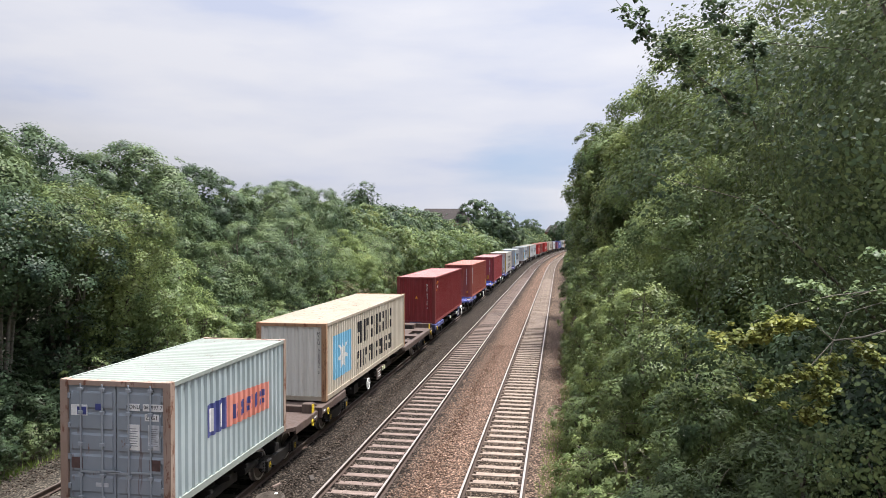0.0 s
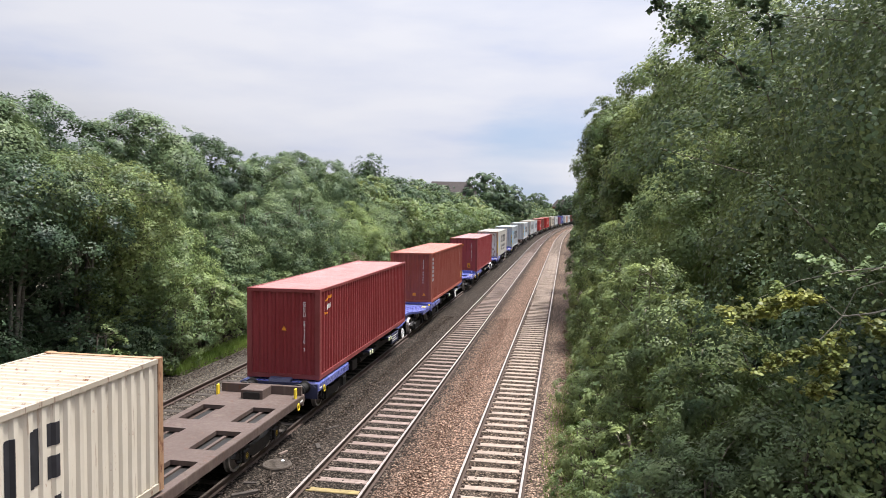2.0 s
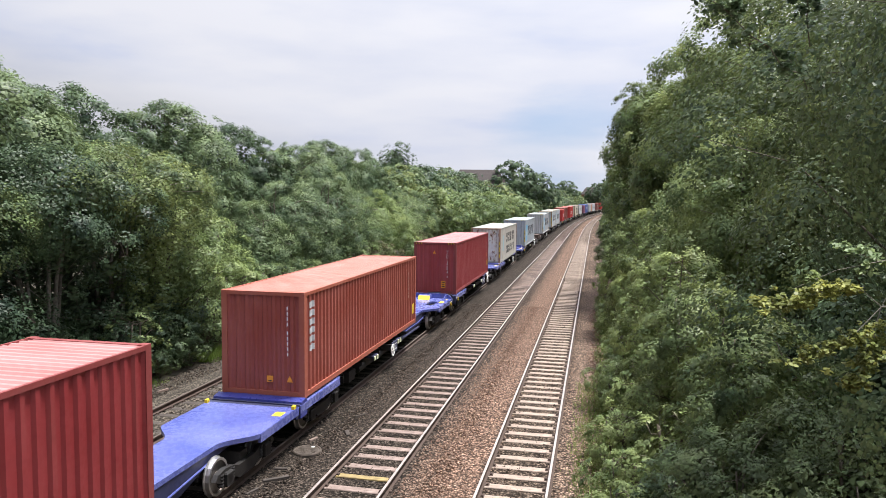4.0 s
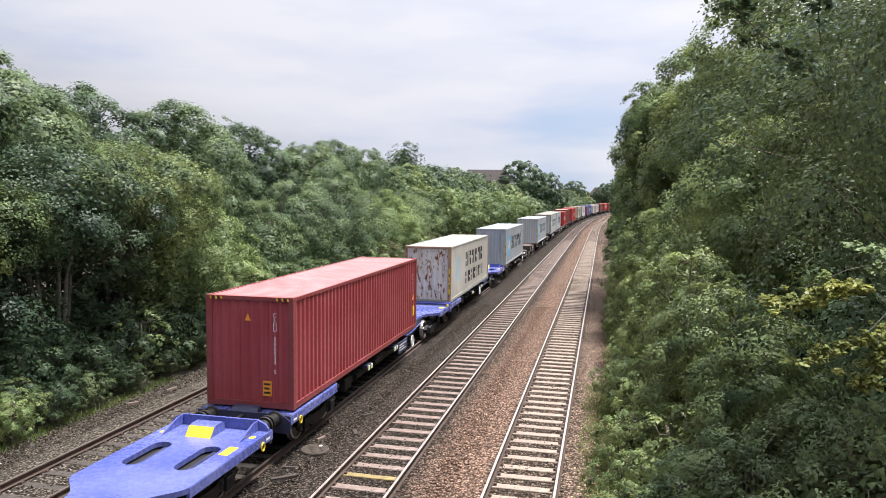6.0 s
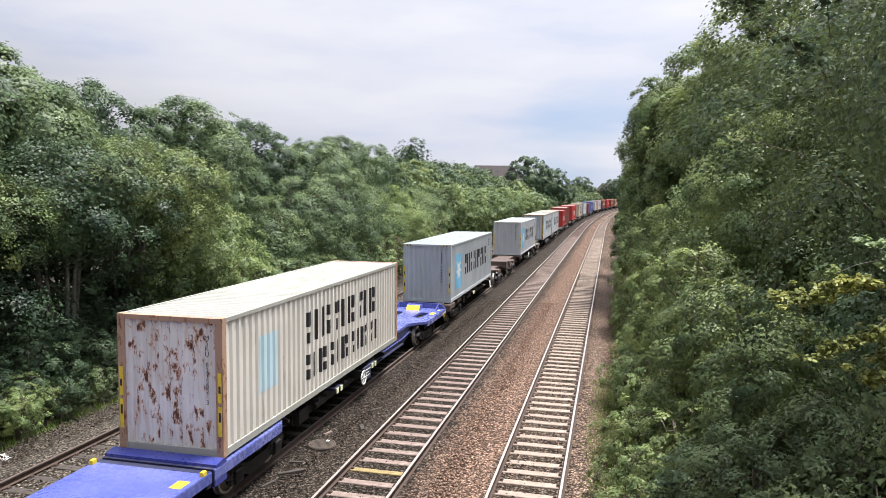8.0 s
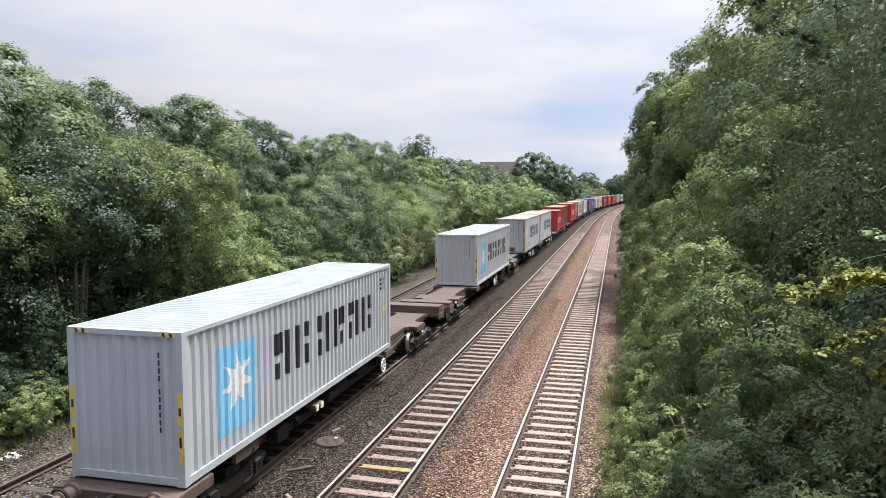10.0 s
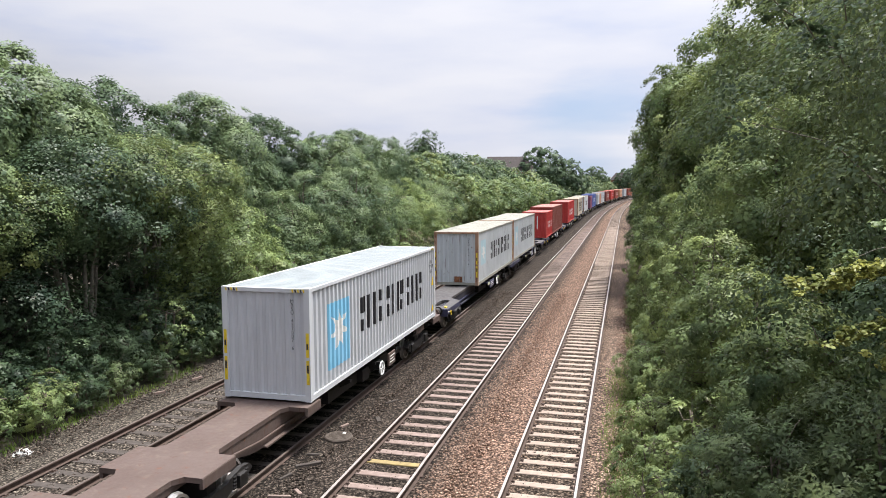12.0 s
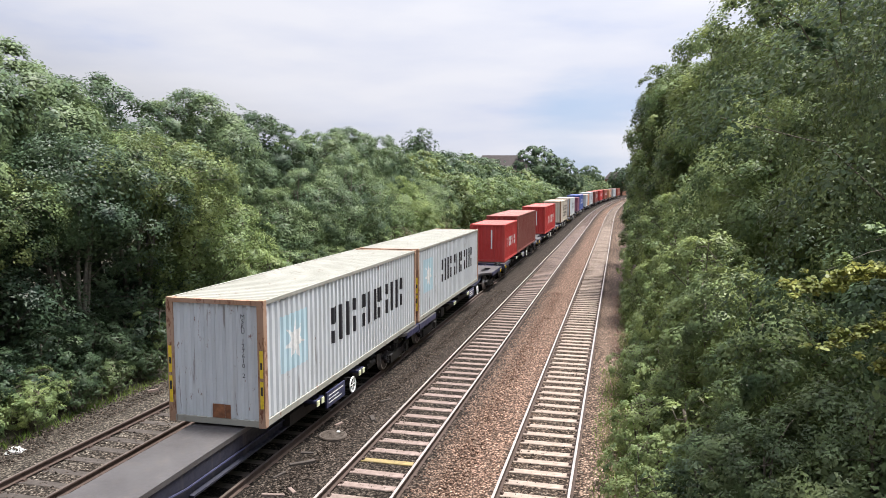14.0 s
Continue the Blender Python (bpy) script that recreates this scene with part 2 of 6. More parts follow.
SLEEPER_OLD = sleeper_mat("sleeper_old", (0.16, 0.118, 0.10), (0.31, 0.24, 0.21))
SLEEPER_NEW = sleeper_mat("sleeper_pale", (0.24, 0.188, 0.154), (0.40, 0.32, 0.265))
SLEEPER_TIMBER = sleeper_mat("sleeper_timber", (0.050, 0.042, 0.037), (0.105, 0.09, 0.08))
SLEEPER_YELLOW = sleeper_mat("sleeper_yellow", (0.20, 0.155, 0.085), (0.36, 0.275, 0.115))
RAIL_RUST = plain("rail_rust", (0.060, 0.038, 0.029), 0.85, 0, 0.3, 10)
RAIL_STEEL = plain("rail_steel", (0.56, 0.50, 0.46), 0.42, 0.75, 0.12, 3)
RAIL_DULL = plain("rail_dull", (0.12, 0.095, 0.082), 0.6, 0.5, 0.15, 3)
EARTH = plain("earth", (0.050, 0.043, 0.028), 0.95, 0, 0.4, 0.8)
BROWN = paint("wagon_brown", (0.092, 0.061, 0.050), 0.6, 0.9, 0.05, 0.62, (0.11, 0.045, 0.025))
# wagon blues: sky sheen put into the deck colour, shade into the sides
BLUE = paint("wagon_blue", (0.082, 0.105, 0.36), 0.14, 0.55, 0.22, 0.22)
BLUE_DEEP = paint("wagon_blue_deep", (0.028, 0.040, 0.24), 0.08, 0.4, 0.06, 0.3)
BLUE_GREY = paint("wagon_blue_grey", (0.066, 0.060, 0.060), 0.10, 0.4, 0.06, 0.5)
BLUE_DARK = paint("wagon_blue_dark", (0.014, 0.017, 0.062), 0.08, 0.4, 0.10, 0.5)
# web colour with the darkness beneath the load painted in
NAVY_SHADED = paint("wagon_navy_black", (0.012, 0.013, 0.028), 0.1, 0.5, 0.04, 0.6)
BLACK = plain("bogie_black", (0.018, 0.016, 0.015), 0.6, 0.2, 0.4, 8)
STEEL = plain("wheel_steel", (0.20, 0.18, 0.17), 0.42, 0.8, 0.25, 8)
TREAD = plain("wheel_tread", (0.62, 0.60, 0.58), 0.30, 0.85, 0.12, 8)
YELLOW = plain("marker_yellow", (0.72, 0.52, 0.03), 0.55, 0, 0.15, 10)
ORANGE = plain("marker_orange", (0.80, 0.32, 0.03), 0.55, 0, 0.12, 10)
WHITE = plain("marker_white", (0.76, 0.76, 0.74), 0.55, 0, 0.12, 10)
LETTER = plain("letter_black", (0.018, 0.018, 0.022), 0.6, 0, 0.5, 3)
STAR_BLUE = paint("star_blue", (0.20, 0.56, 0.80), 0.15, 0.25, 0.3, 0.55)
STAR_FADED = paint("star_blue_faded", (0.50, 0.68, 0.74), 0.2, 0.25, 0.3, 0.6)
NAVY = paint("panel_navy", (0.035, 0.05, 0.23), 0.15, 0.3, 0.2, 0.6)
CORAL = paint("panel_coral", (0.80, 0.27, 0.19), 0.15, 0.3, 0.3, 0.6)
ROOF_TILE = plain("roof_tile", (0.045, 0.036, 0.034), 0.9, 0, 0.3, 2)
BRICK = plain("brick_wall", (0.28, 0.13, 0.075), 0.9, 0, 0.3, 3)
BRIDGE_BRICK = plain("bridge_brick", (0.150, 0.085, 0.064), 0.92, 0, 0.35, 3)
ROAD = plain("road_asphalt", (0.052, 0.050, 0.048), 0.92, 0, 0.3, 4)
GLASS = plain("window_glass", (0.03, 0.035, 0.04), 0.08, 0, 0.1, 1)
IRON = plain("cast_iron", (0.085, 0.068, 0.055), 0.8, 0.3, 0.35, 9)
RUST_DARK = plain("rust_dark", (0.105, 0.062, 0.055), 0.85, 0, 0.3, 7)
RUST = plain("rust_brown", (0.20, 0.085, 0.04), 0.85, 0, 0.45, 7)

# ---------------------------------------------------------------- mesh helpers


class Geo:
    """Vertices and faces of one mesh, gathered piece by piece."""

    def __init__(self):
        self.v, self.f = [], []

    def add(self, verts, faces):
        n = len(self.v)
        self.v += [tuple(p) for p in verts]
        self.f += [tuple(n + i for i in q) for q in faces]
        return self

    def box(self, x0, x1, y0, y1, z0, z1):
        return self.add([(x0, y0, z0), (x1, y0, z0), (x1, y1, z0), (x0, y1, z0), (x0, y0, z1), (x1, y0, z1), (x1, y1, z1), (x0, y1, z1)],
                        [(3, 2, 1, 0), (4, 5, 6, 7), (0, 1, 5, 4), (1, 2, 6, 5), (2, 3, 7, 6), (3, 0, 4, 7)])

    def bevelled(self, x0, x1, y0, y1, z0, z1, b):
        """A box whose upper edges are chamfered by b."""
        lo = [(x0, y0, z0), (x1, y0, z0), (x1, y1, z0), (x0, y1, z0)]
        mid = [(x, y, z1 - b) for x, y, _ in lo]
        top = [(x0 + b, y0 + b, z1), (x1 - b, y0 + b, z1), (x1 - b, y1 - b, z1), (x0 + b, y1 - b, z1)]
        faces = [(3, 2, 1, 0), (8, 9, 10, 11)]
        for i in range(4):
            j = (i + 1) % 4
            faces += [(i, j, 4 + j, 4 + i), (4 + i, 4 + j, 8 + j, 8 + i)]
        return self.add(lo + mid + top, faces)

    def prism(self, outline, axis, a, b):
        """A flat outline pushed from a to b along an axis: outline in (y, z) for x, (x, z) for y, (x, y) for z."""
        def at(p, c):
            return (c, p[0], p[1]) if axis == "x" else (p[0], c, p[1]) if axis == "y" else (p[0], p[1], c)
        n = len(outline)
        faces = [tuple(range(n))[::-1], tuple(range(n, 2 * n))] + [(i, (i + 1) % n, n + (i + 1) % n, n + i) for i in range(n)]
        return self.add([at(p, a) for p in outline] + [at(p, b) for p in outline], faces)

    def lathe(self, profile, axis, centre, sides=16):
        """A turned shape: profile of (along, radius), about an axis through the centre."""
        n, verts = len(profile), []
        for k in range(sides):
            c, s = math.cos(2 * math.pi * k / sides), math.sin(2 * math.pi * k / sides)
            for a, r in profile:
                p = (a, r * c, r * s) if axis == "x" else (r * s, a, r * c) if axis == "y" else (r * c, r * s, a)
                verts.append(tuple(p[i] + centre[i] for i in range(3)))
        faces = []
        for k in range(sides):
            for i in range(n - 1):
                a, b = k * n + i, ((k + 1) % sides) * n + i
                faces.append((a, a + 1, b + 1, b))
        return self.add(verts, faces)

    def tube(self, points, radii, sides=6):
        pts = [Vector(p) for p in points]
        verts, faces = [], []
        for i, p in enumerate(pts):
            d = (pts[min(i + 1, len(pts) - 1)] - pts[max(i - 1, 0)]).normalized()
            u = d.cross(Vector((0.31, 0.17, 1.0)) if abs(d.z) < 0.9 else Vector((1, 0.2, 0))).normalized()
            w = d.cross(u)
            for k in range(sides):
                a = 2 * math.pi * k / sides
                verts.append(p + (u * math.cos(a) + w * math.sin(a)) * radii[i])
        for i in range(len(pts) - 1):
            for k in range(sides):
                l = (k + 1) % sides
                faces.append((i * sides + k, i * sides + l, (i + 1) * sides + l, (i + 1) * sides + k))
        faces.append(tuple((len(pts) - 1) * sides + k for k in range(sides)))
        return self.add(verts, faces)

    def mesh(self, name, material=None, smooth=False):
        me = bpy.data.meshes.new(name)
        me.from_pydata(self.v, [], self.f)
        if smooth:
            me.shade_smooth()
        if material:
            me.materials.append(material)
        return me


def part(name, geo, material, parent, label="", smooth=False):
    me = geo if isinstance(geo, bpy.types.Mesh) else geo.mesh(name, material, smooth)
    ob = new(name, me)
    ob.parent = parent
    return tagged(ob, label)


def thing(name, m, label, category, group="", kind=""):
    ob = new(name)
    ob.empty_display_size = 0.3
    ob.matrix_basis = m
    return tagged(ob, label, category, group, kind)


def plate(outline, holes, z0, z1):
    """A flat plate with holes, as vertices and faces."""
    bm = bmesh.new()
    edges = []
    for loop in (outline, *holes):
        vs = [bm.verts.new((x, y, z1)) for x, y in loop]
        edges += [bm.edges.new((vs[i], vs[(i + 1) % len(vs)])) for i in range(len(vs))]
    bmesh.ops.triangle_fill(bm, use_beauty=True, use_dissolve=False, edges=edges)
    got = bmesh.ops.extrude_face_region(bm, geom=bm.faces[:])
    for e in got["geom"]:
        if isinstance(e, bmesh.types.BMVert):
            e.co.z = z0
    bmesh.ops.recalc_face_normals(bm, faces=bm.faces[:])
    bm.verts.index_update()
    verts = [tuple(v.co) for v in bm.verts]
    faces = [tuple(v.index for v in f.verts) for f in bm.faces]
    bm.free()
    return verts, faces


def tri_mesh(name, verts, tris, material, smooth=False, normals=None):
    """A mesh from arrays of vertices and triangles, with a normal for each vertex where given."""
    me = bpy.data.meshes.new(name)
    me.vertices.add(len(verts))
    me.vertices.foreach_set("co", np.ascontiguousarray(verts, dtype=np.float32).ravel())
    me.loops.add(tris.size)
    me.loops.foreach_set("vertex_index", np.ascontiguousarray(tris, dtype=np.int32).ravel())
    me.polygons.add(len(tris))
    me.polygons.foreach_set("loop_start", np.arange(0, tris.size, 3, dtype=np.int32))
    me.update(calc_edges=True)
    me.materials.append(material)
    if smooth or normals is not None:
        me.shade_smooth()
    if normals is not None:
        me.normals_split_custom_set_from_vertices(np.ascontiguousarray(normals, dtype=np.float32))
    return me


# ---------------------------------------------------------------- the line of the railway
BEND_AT, BEND_X = 125.0, 2175.0         # straight, then a wide curve to the east
TRACK_FAR, TRACK_TRAIN, TRACK_MID, TRACK_NEAR = -12.39, -8.80, -5.32, -1.69
GAUGE = 1.555                           # between the middles of the rail heads


def along(off, s):
    """The place and heading at s metres along the line, off metres to its east."""
    if s <= BEND_AT:
        return off, s, 0.0
    a = (s - BEND_AT) / (BEND_X + 5)
    r = BEND_X - off
    return BEND_X - r * math.cos(a), BEND_AT + r * math.sin(a), -math.degrees(a)


def stations(s0, s1):
    s, out = s0, []
    while s < s1:
        out.append(s)
        s += 25.0 if s < 100 else 12.0
    return out + [s1]


def sweep(geo, section, off, s0, s1):
    """Carry an open cross-section of (x, z) along the line."""
    n = len(section)
    ss = stations(s0, s1)
    verts, faces = [], []
    for s in ss:
        verts += [(*along(off + x, s)[:2], z) for x, z in section]
    for i in range(len(ss) - 1):
        for k in range(n - 1):
            faces.append((i * n + k, i * n + k + 1, (i + 1) * n + k + 1, (i + 1) * n + k))
    geo.add(verts, faces)
    return ss


def build_ground():
    g = Geo()
    xs = [-2500, -400, -120, -60, -30, -22, -16, 3, 8, 20, 60, 200, 600, 2500]
    ys = [-600, -50, -10, 10, 40, 80, 130, 200, 300, 450, 800, 1500, 4000]
    rnd = random.Random(3)
    for y in ys:
        for x in xs:
            z = -0.62
            if x < -16:
                z += min(1.6, (-16 - x) * 0.16)
            if x > 3:
                z += min(1.4, (x - 3) * 0.14)
            g.v.append((x, y, z + rnd.uniform(-0.05, 0.05)))
    n = len(xs)
    for j in range(len(ys) - 1):
        for i in range(n - 1):
            g.f.append((j * n + i, j * n + i + 1, (j + 1) * n + i + 1, (j + 1) * n + i))
    ob = new("ground", g.mesh("ground", EARTH, True))
    tagged(ob, "dark leaf-strewn earth beside the railway line", "ground", kind="structure")


def build_ballast():
    """One bed of crushed stone under the four tracks, lower between them and at the shoulders."""
    prof = [(-16.3, -0.60), (-15.2, -0.42), (-14.3, -0.25), (-13.9, -0.19)]
    for c in (TRACK_FAR, TRACK_TRAIN, TRACK_MID, TRACK_NEAR):
        prof += [(c - 1.32, -0.150), (c - 0.88, -0.148), (c - 0.70, -0.200), (c, -0.192), (c + 0.70, -0.200), (c + 0.88, -0.148), (c + 1.32, -0.150), (c + 1.70, -0.185)]
    prof += [(0.5, -0.26), (1.2, -0.45), (1.9, -0.62)]
    g = Geo()
    sweep(g, prof, 0.0, -12.0, 620.0)
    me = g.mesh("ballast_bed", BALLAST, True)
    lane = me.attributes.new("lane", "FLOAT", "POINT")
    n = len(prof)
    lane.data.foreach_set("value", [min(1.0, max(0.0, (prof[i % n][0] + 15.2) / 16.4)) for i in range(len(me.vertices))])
    tagged(new("ballast_bed", me), "brown and grey crushed-stone ballast, soot and painted shadow under the train", "ballast", kind="structure")


def stone_field(name, label, count, place, material, seed, size=(0.020, 0.042)):
    rng = np.random.default_rng(seed)
    c = place(rng, count)
    k = len(c)
    octa = np.array([(1, 0, 0), (-1, 0, 0), (0, 1, 0), (0, -1, 0), (0, 0, 1), (0, 0, 0)], float)
    tri = np.array([(0, 2, 4), (2, 1, 4), (1, 3, 4), (3, 0, 4), (3, 1, 2), (3, 2, 0)])
    v = octa[None] * rng.uniform(*size, (k, 1, 3)) * rng.uniform(0.7, 1.3, (k, 6, 1))
    v = v + rng.normal(0, 0.007, (k, 6, 3))
    a = rng.uniform(0, 2 * np.pi, k)
    ca, sa = np.cos(a)[:, None], np.sin(a)[:, None]
    tilt = rng.normal(0, 0.5, k)
    ct, st = np.cos(tilt)[:, None], np.sin(tilt)[:, None]
    x, y, z = v[..., 0], v[..., 1] * ct - v[..., 2] * st, v[..., 1] * st + v[..., 2] * ct
    v = np.stack([x * ca - y * sa, x * sa + y * ca, z], -1) + c[:, None, :]
    t = tri[None] + 6 * np.arange(k)[:, None, None]
    me = tri_mesh(name, v.reshape(-1, 3), t.reshape(-1, 3), material)
    tagged(new(name, me), label, "ballast", kind="stuff")


def build_stones():
    def strip(x0, x1, y0, y1, z):
        def place(rng, n):
            x = rng.uniform(x0, x1, n)
            y = y0 + (y1 - y0) * rng.uniform(0, 1, n) ** 1.5
            return np.stack([x, y, z + rng.uniform(-0.012, 0.014, n)], 1)
        return place
    stone_field("ballast_stones", "loose brown ballast stones between the running lines", 8856, strip(-4.35, -2.65, 10, 44, -0.165), STONE_RUST, 1)
    stone_field("ballast_stones", "loose brown ballast stones between pale sleepers", 3874, strip(-2.4, -1.0, 10, 40, -0.205), STONE_GREY, 2)
    stone_field("ballast_stones", "loose brown ballast stones along the hedge", 5535, strip(-0.8, 0.4, 10, 44, -0.175), STONE_RUST, 3)
    stone_field("ballast_stones", "loose grey ballast stones between old sleepers", 3874, strip(-6.0, -4.6, 10, 40, -0.205), STONE_GREY, 4)
    stone_field("ballast_stones", "loose grey ballast stones beside the train", 8856, strip(-7.85, -6.25, 10, 44, -0.165), STONE_GREY, 5)
    stone_field("ballast_stones", "loose grey ballast stones on the bank side", 6642, strip(-15.4, -13.2, 9, 40, -0.25), STONE_GREY, 6)
    stone_field("ballast_stones", "loose grey ballast stones in the far track", 4428, strip(-13.1, -9.8, 9, 34, -0.20), STONE_GREY, 7)


RAIL = [(-0.075, -0.159), (-0.075, -0.147), (-0.012, -0.132), (-0.010, -0.048), (-0.035, -0.036), (-0.035, -0.008), (-0.028, 0.0),
        (0.028, 0.0), (0.035, -0.008), (0.035, -0.036), (0.010, -0.048), (0.012, -0.132), (0.075, -0.147), (0.075, -0.159)]


def build_track(off, label, sleeper_material, head, yellow=False, seed=0, phase=0.0, sink=0.0):
    rnd = random.Random(seed)
    track = thing("railway_track", pose(0, 0, 0), label, "railway track", "parallel tracks", "structure")
    for side in (-1, 1):
        g = Geo()
        sweep(g, RAIL, off + side * GAUGE / 2, -10.0, 620.0)
        rail = part("rail", g, RAIL_RUST, track, "rust-brown steel rail")
        g = Geo()
        sweep(g, [(-0.031, 0.0), (-0.026, 0.004), (0.026, 0.004), (0.031, 0.0)], off + side * GAUGE / 2, -10.0, 620.0)
        part("rail_head", g, head, rail, "polished running surface")
    wood = Geo().bevelled(-1.27, 1.27, -0.125, 0.125, -0.22, 0.0, 0.015).mesh("sleeper", sleeper_material)
    pads = Geo()
    for side in (-1, 1):
        x = side * GAUGE / 2
        pads.box(x - 0.16, x + 0.16, -0.07, 0.07, -0.002, 0.012)
        for k in (-1, 1):
            pads.bevelled(x + k * 0.115 - 0.028, x + k * 0.115 + 0.028, -0.045, 0.045, 0.0, 0.052, 0.012)
    pads = pads.mesh("rail_clips", RAIL_RUST)
    s, far = phase, Geo()
    while s < 420.0:
        x, y, rz = along(off, s)
        if s < 112:
            m = pose(x + rnd.uniform(-0.02, 0.02), y + rnd.uniform(-0.02, 0.02), -0.168 - sink + rnd.uniform(-0.012, 0.004), 0, 0, rz + rnd.uniform(-0.9, 0.9))
            ob = part("sleeper", wood, None, track)
            ob.matrix_basis = m
            if yellow and abs(s - 16.05) < 0.33:
                ob.data = Geo().bevelled(-0.70, 0.70, -0.10, 0.10, -0.2, 0.012, 0.015).mesh("sleeper", SLEEPER_YELLOW)
                tagged(ob, "yellow-painted timber sleeper")
            if s < 60:
                c = part("rail_clips", pads, None, ob)
        else:
            far.box(x - 1.27, x + 1.27, y - 0.12, y + 0.12, -0.3, -0.172)
        s += 0.652 if off > -4 else 0.70
    tagged(part("distant_sleepers", far, sleeper_material, track), kind="stuff")


def build_manhole():
    ob = thing("inspection_cover", pose(-7.30, 17.3, -0.20), "round rusty iron inspection cover lying on the ballast", "manhole cover")
    g = Geo().lathe([(0.0, 0.0), (0.0, 0.38), (0.08, 0.38), (0.11, 0.36), (0.11, 0.33), (0.095, 0.32), (0.095, 0.0)], "z", (0, 0, 0), 28)
    part("rim", g, IRON, ob)
    g = Geo()
    for k in range(-4, 5):
        w = math.sqrt(max(0.02, 0.30 ** 2 - (k * 0.065) ** 2))
        g.box(-w, w, k * 0.065 - 0.012, k * 0.065 + 0.012, 0.093, 0.103)
    part("rib", g, IRON, ob)
    part("tag", Geo().bevelled(0.03, 0.11, 0.18, 0.26, 0.10, 0.125, 0.01), WHITE, ob, "small white tag")


def build_debris():
    rnd = random.Random(8)
    spots = [(-7.15, 13.6, 0.7, 15), (-7.5, 14.6, 0.55, 70), (-7.3, 15.4, 0.9, 40), (-7.55, 13.0, 0.6, 100), (-6.9, 20.6, 0.8, 65), (-7.45, 16.0, 0.45, 20),
             (-14.4, 21.6, 0.7, 80), (-14.6, 19.8, 0.5, 60), (-6.75, 18.9, 0.5, 120), (-7.6, 11.8, 0.7, 8), (-6.85, 13.9, 0.4, 140), (-7.5, 18.2, 0.5, 75)]
    for x, y, l, a in spots:
        l, wide = 0.7 * l, rnd.uniform(0.05, 0.13)
        ob = new("timber_scrap", Geo().bevelled(-l / 2, l / 2, -wide / 2, wide / 2, -0.03, 0.05, 0.012).mesh("timber_scrap", SLEEPER_TIMBER if rnd.random() < 0.6 else SLEEPER_OLD))
        ob.matrix_basis = pose(x, y, -0.155, rnd.uniform(-3, 3), rnd.uniform(-4, 4), a)
        tagged(ob, "weathered timber offcut lying on ballast", "wood scrap", "scraps on the ballast")
    bag = Geo()
    rng = random.Random(4)
    pts, n = [], 10
    for i in range(5):
        for k in range(n):
            a, e = 2 * math.pi * k / n, math.pi * (i + 0.3) / 9.2
            r = 0.20 * math.sin(e) * rng.uniform(0.75, 1.2)
            bag.v.append((r * math.cos(a) * 1.3, r * math.sin(a), 0.17 * math.cos(e) * rng.uniform(0.8, 1.1)))
    for i in range(4):
        for k in range(n):
            bag.f.append((i * n + k, i * n + (k + 1) % n, (i + 1) * n + (k + 1) % n, (i + 1) * n + k))
    bag.f.append(tuple(range(n))[::-1])
    ob = new("plastic_bag", bag.mesh("plastic_bag", WHITE, True))
    ob.matrix_basis = pose(-15.1, 14.8, -0.40, 0, 0, 30)
    tagged(ob, "crumpled white plastic bag on the ballast shoulder", "bag")


build_ground()
build_ballast()
build_manhole()
build_debris()

# ---------------------------------------------------------------- the train
HALF = 1.219                # half a container's width
FLOOR = 1.11                # underside of the containers above the rail
V0, ACC = 11.138, 0.0361    # speed of the train, and its slow gain


def travelled(t):
    return V0 * t + ACC * t * t / 2


MOVERS = []                 # things of the train: object, place along the line at the start, height
WHEELS = []


def ridges(y0, y1, pitch=0.278, depth=0.048):
    """The corrugated outline of a steel wall between y0 and y1: (y, depth) points, 0 outermost."""
    n = max(1, round((y1 - y0) / pitch))
    p = (y1 - y0) / n
    pts = [(y0, 0.0)]
    for i in range(n):
        b = y0 + i * p
        pts += [(b + p * 0.32, 0.0), (b + p * 0.49, -depth), (b + p * 0.83, -depth), (b + p, 0.0)]
    return pts


def wall_x(g, x, side, y0, y1, z0, z1, pitch=0.278):
    """A corrugated wall that faces sideways."""
    pts = ridges(y0, y1, pitch)
    n = len(pts)
    verts = [(x + side * d, y, z) for z in (z0, z1) for y, d in pts]
    faces = [(i, i + 1, n + i + 1, n + i) if side > 0 else (i + 1, i, n + i, n + i + 1) for i in range(n - 1)]
    g.add(verts, faces)


def wall_y(g, y, side, x0, x1, z0, z1, pitch=0.26):
    pts = ridges(x0, x1, pitch, 0.042)
    n = len(pts)
    verts = [(x, y + side * d, z) for z in (z0, z1) for x, d in pts]
    faces = [(i, i + 1, n + i + 1, n + i) for i in range(n - 1)]
    g.add(verts, faces)


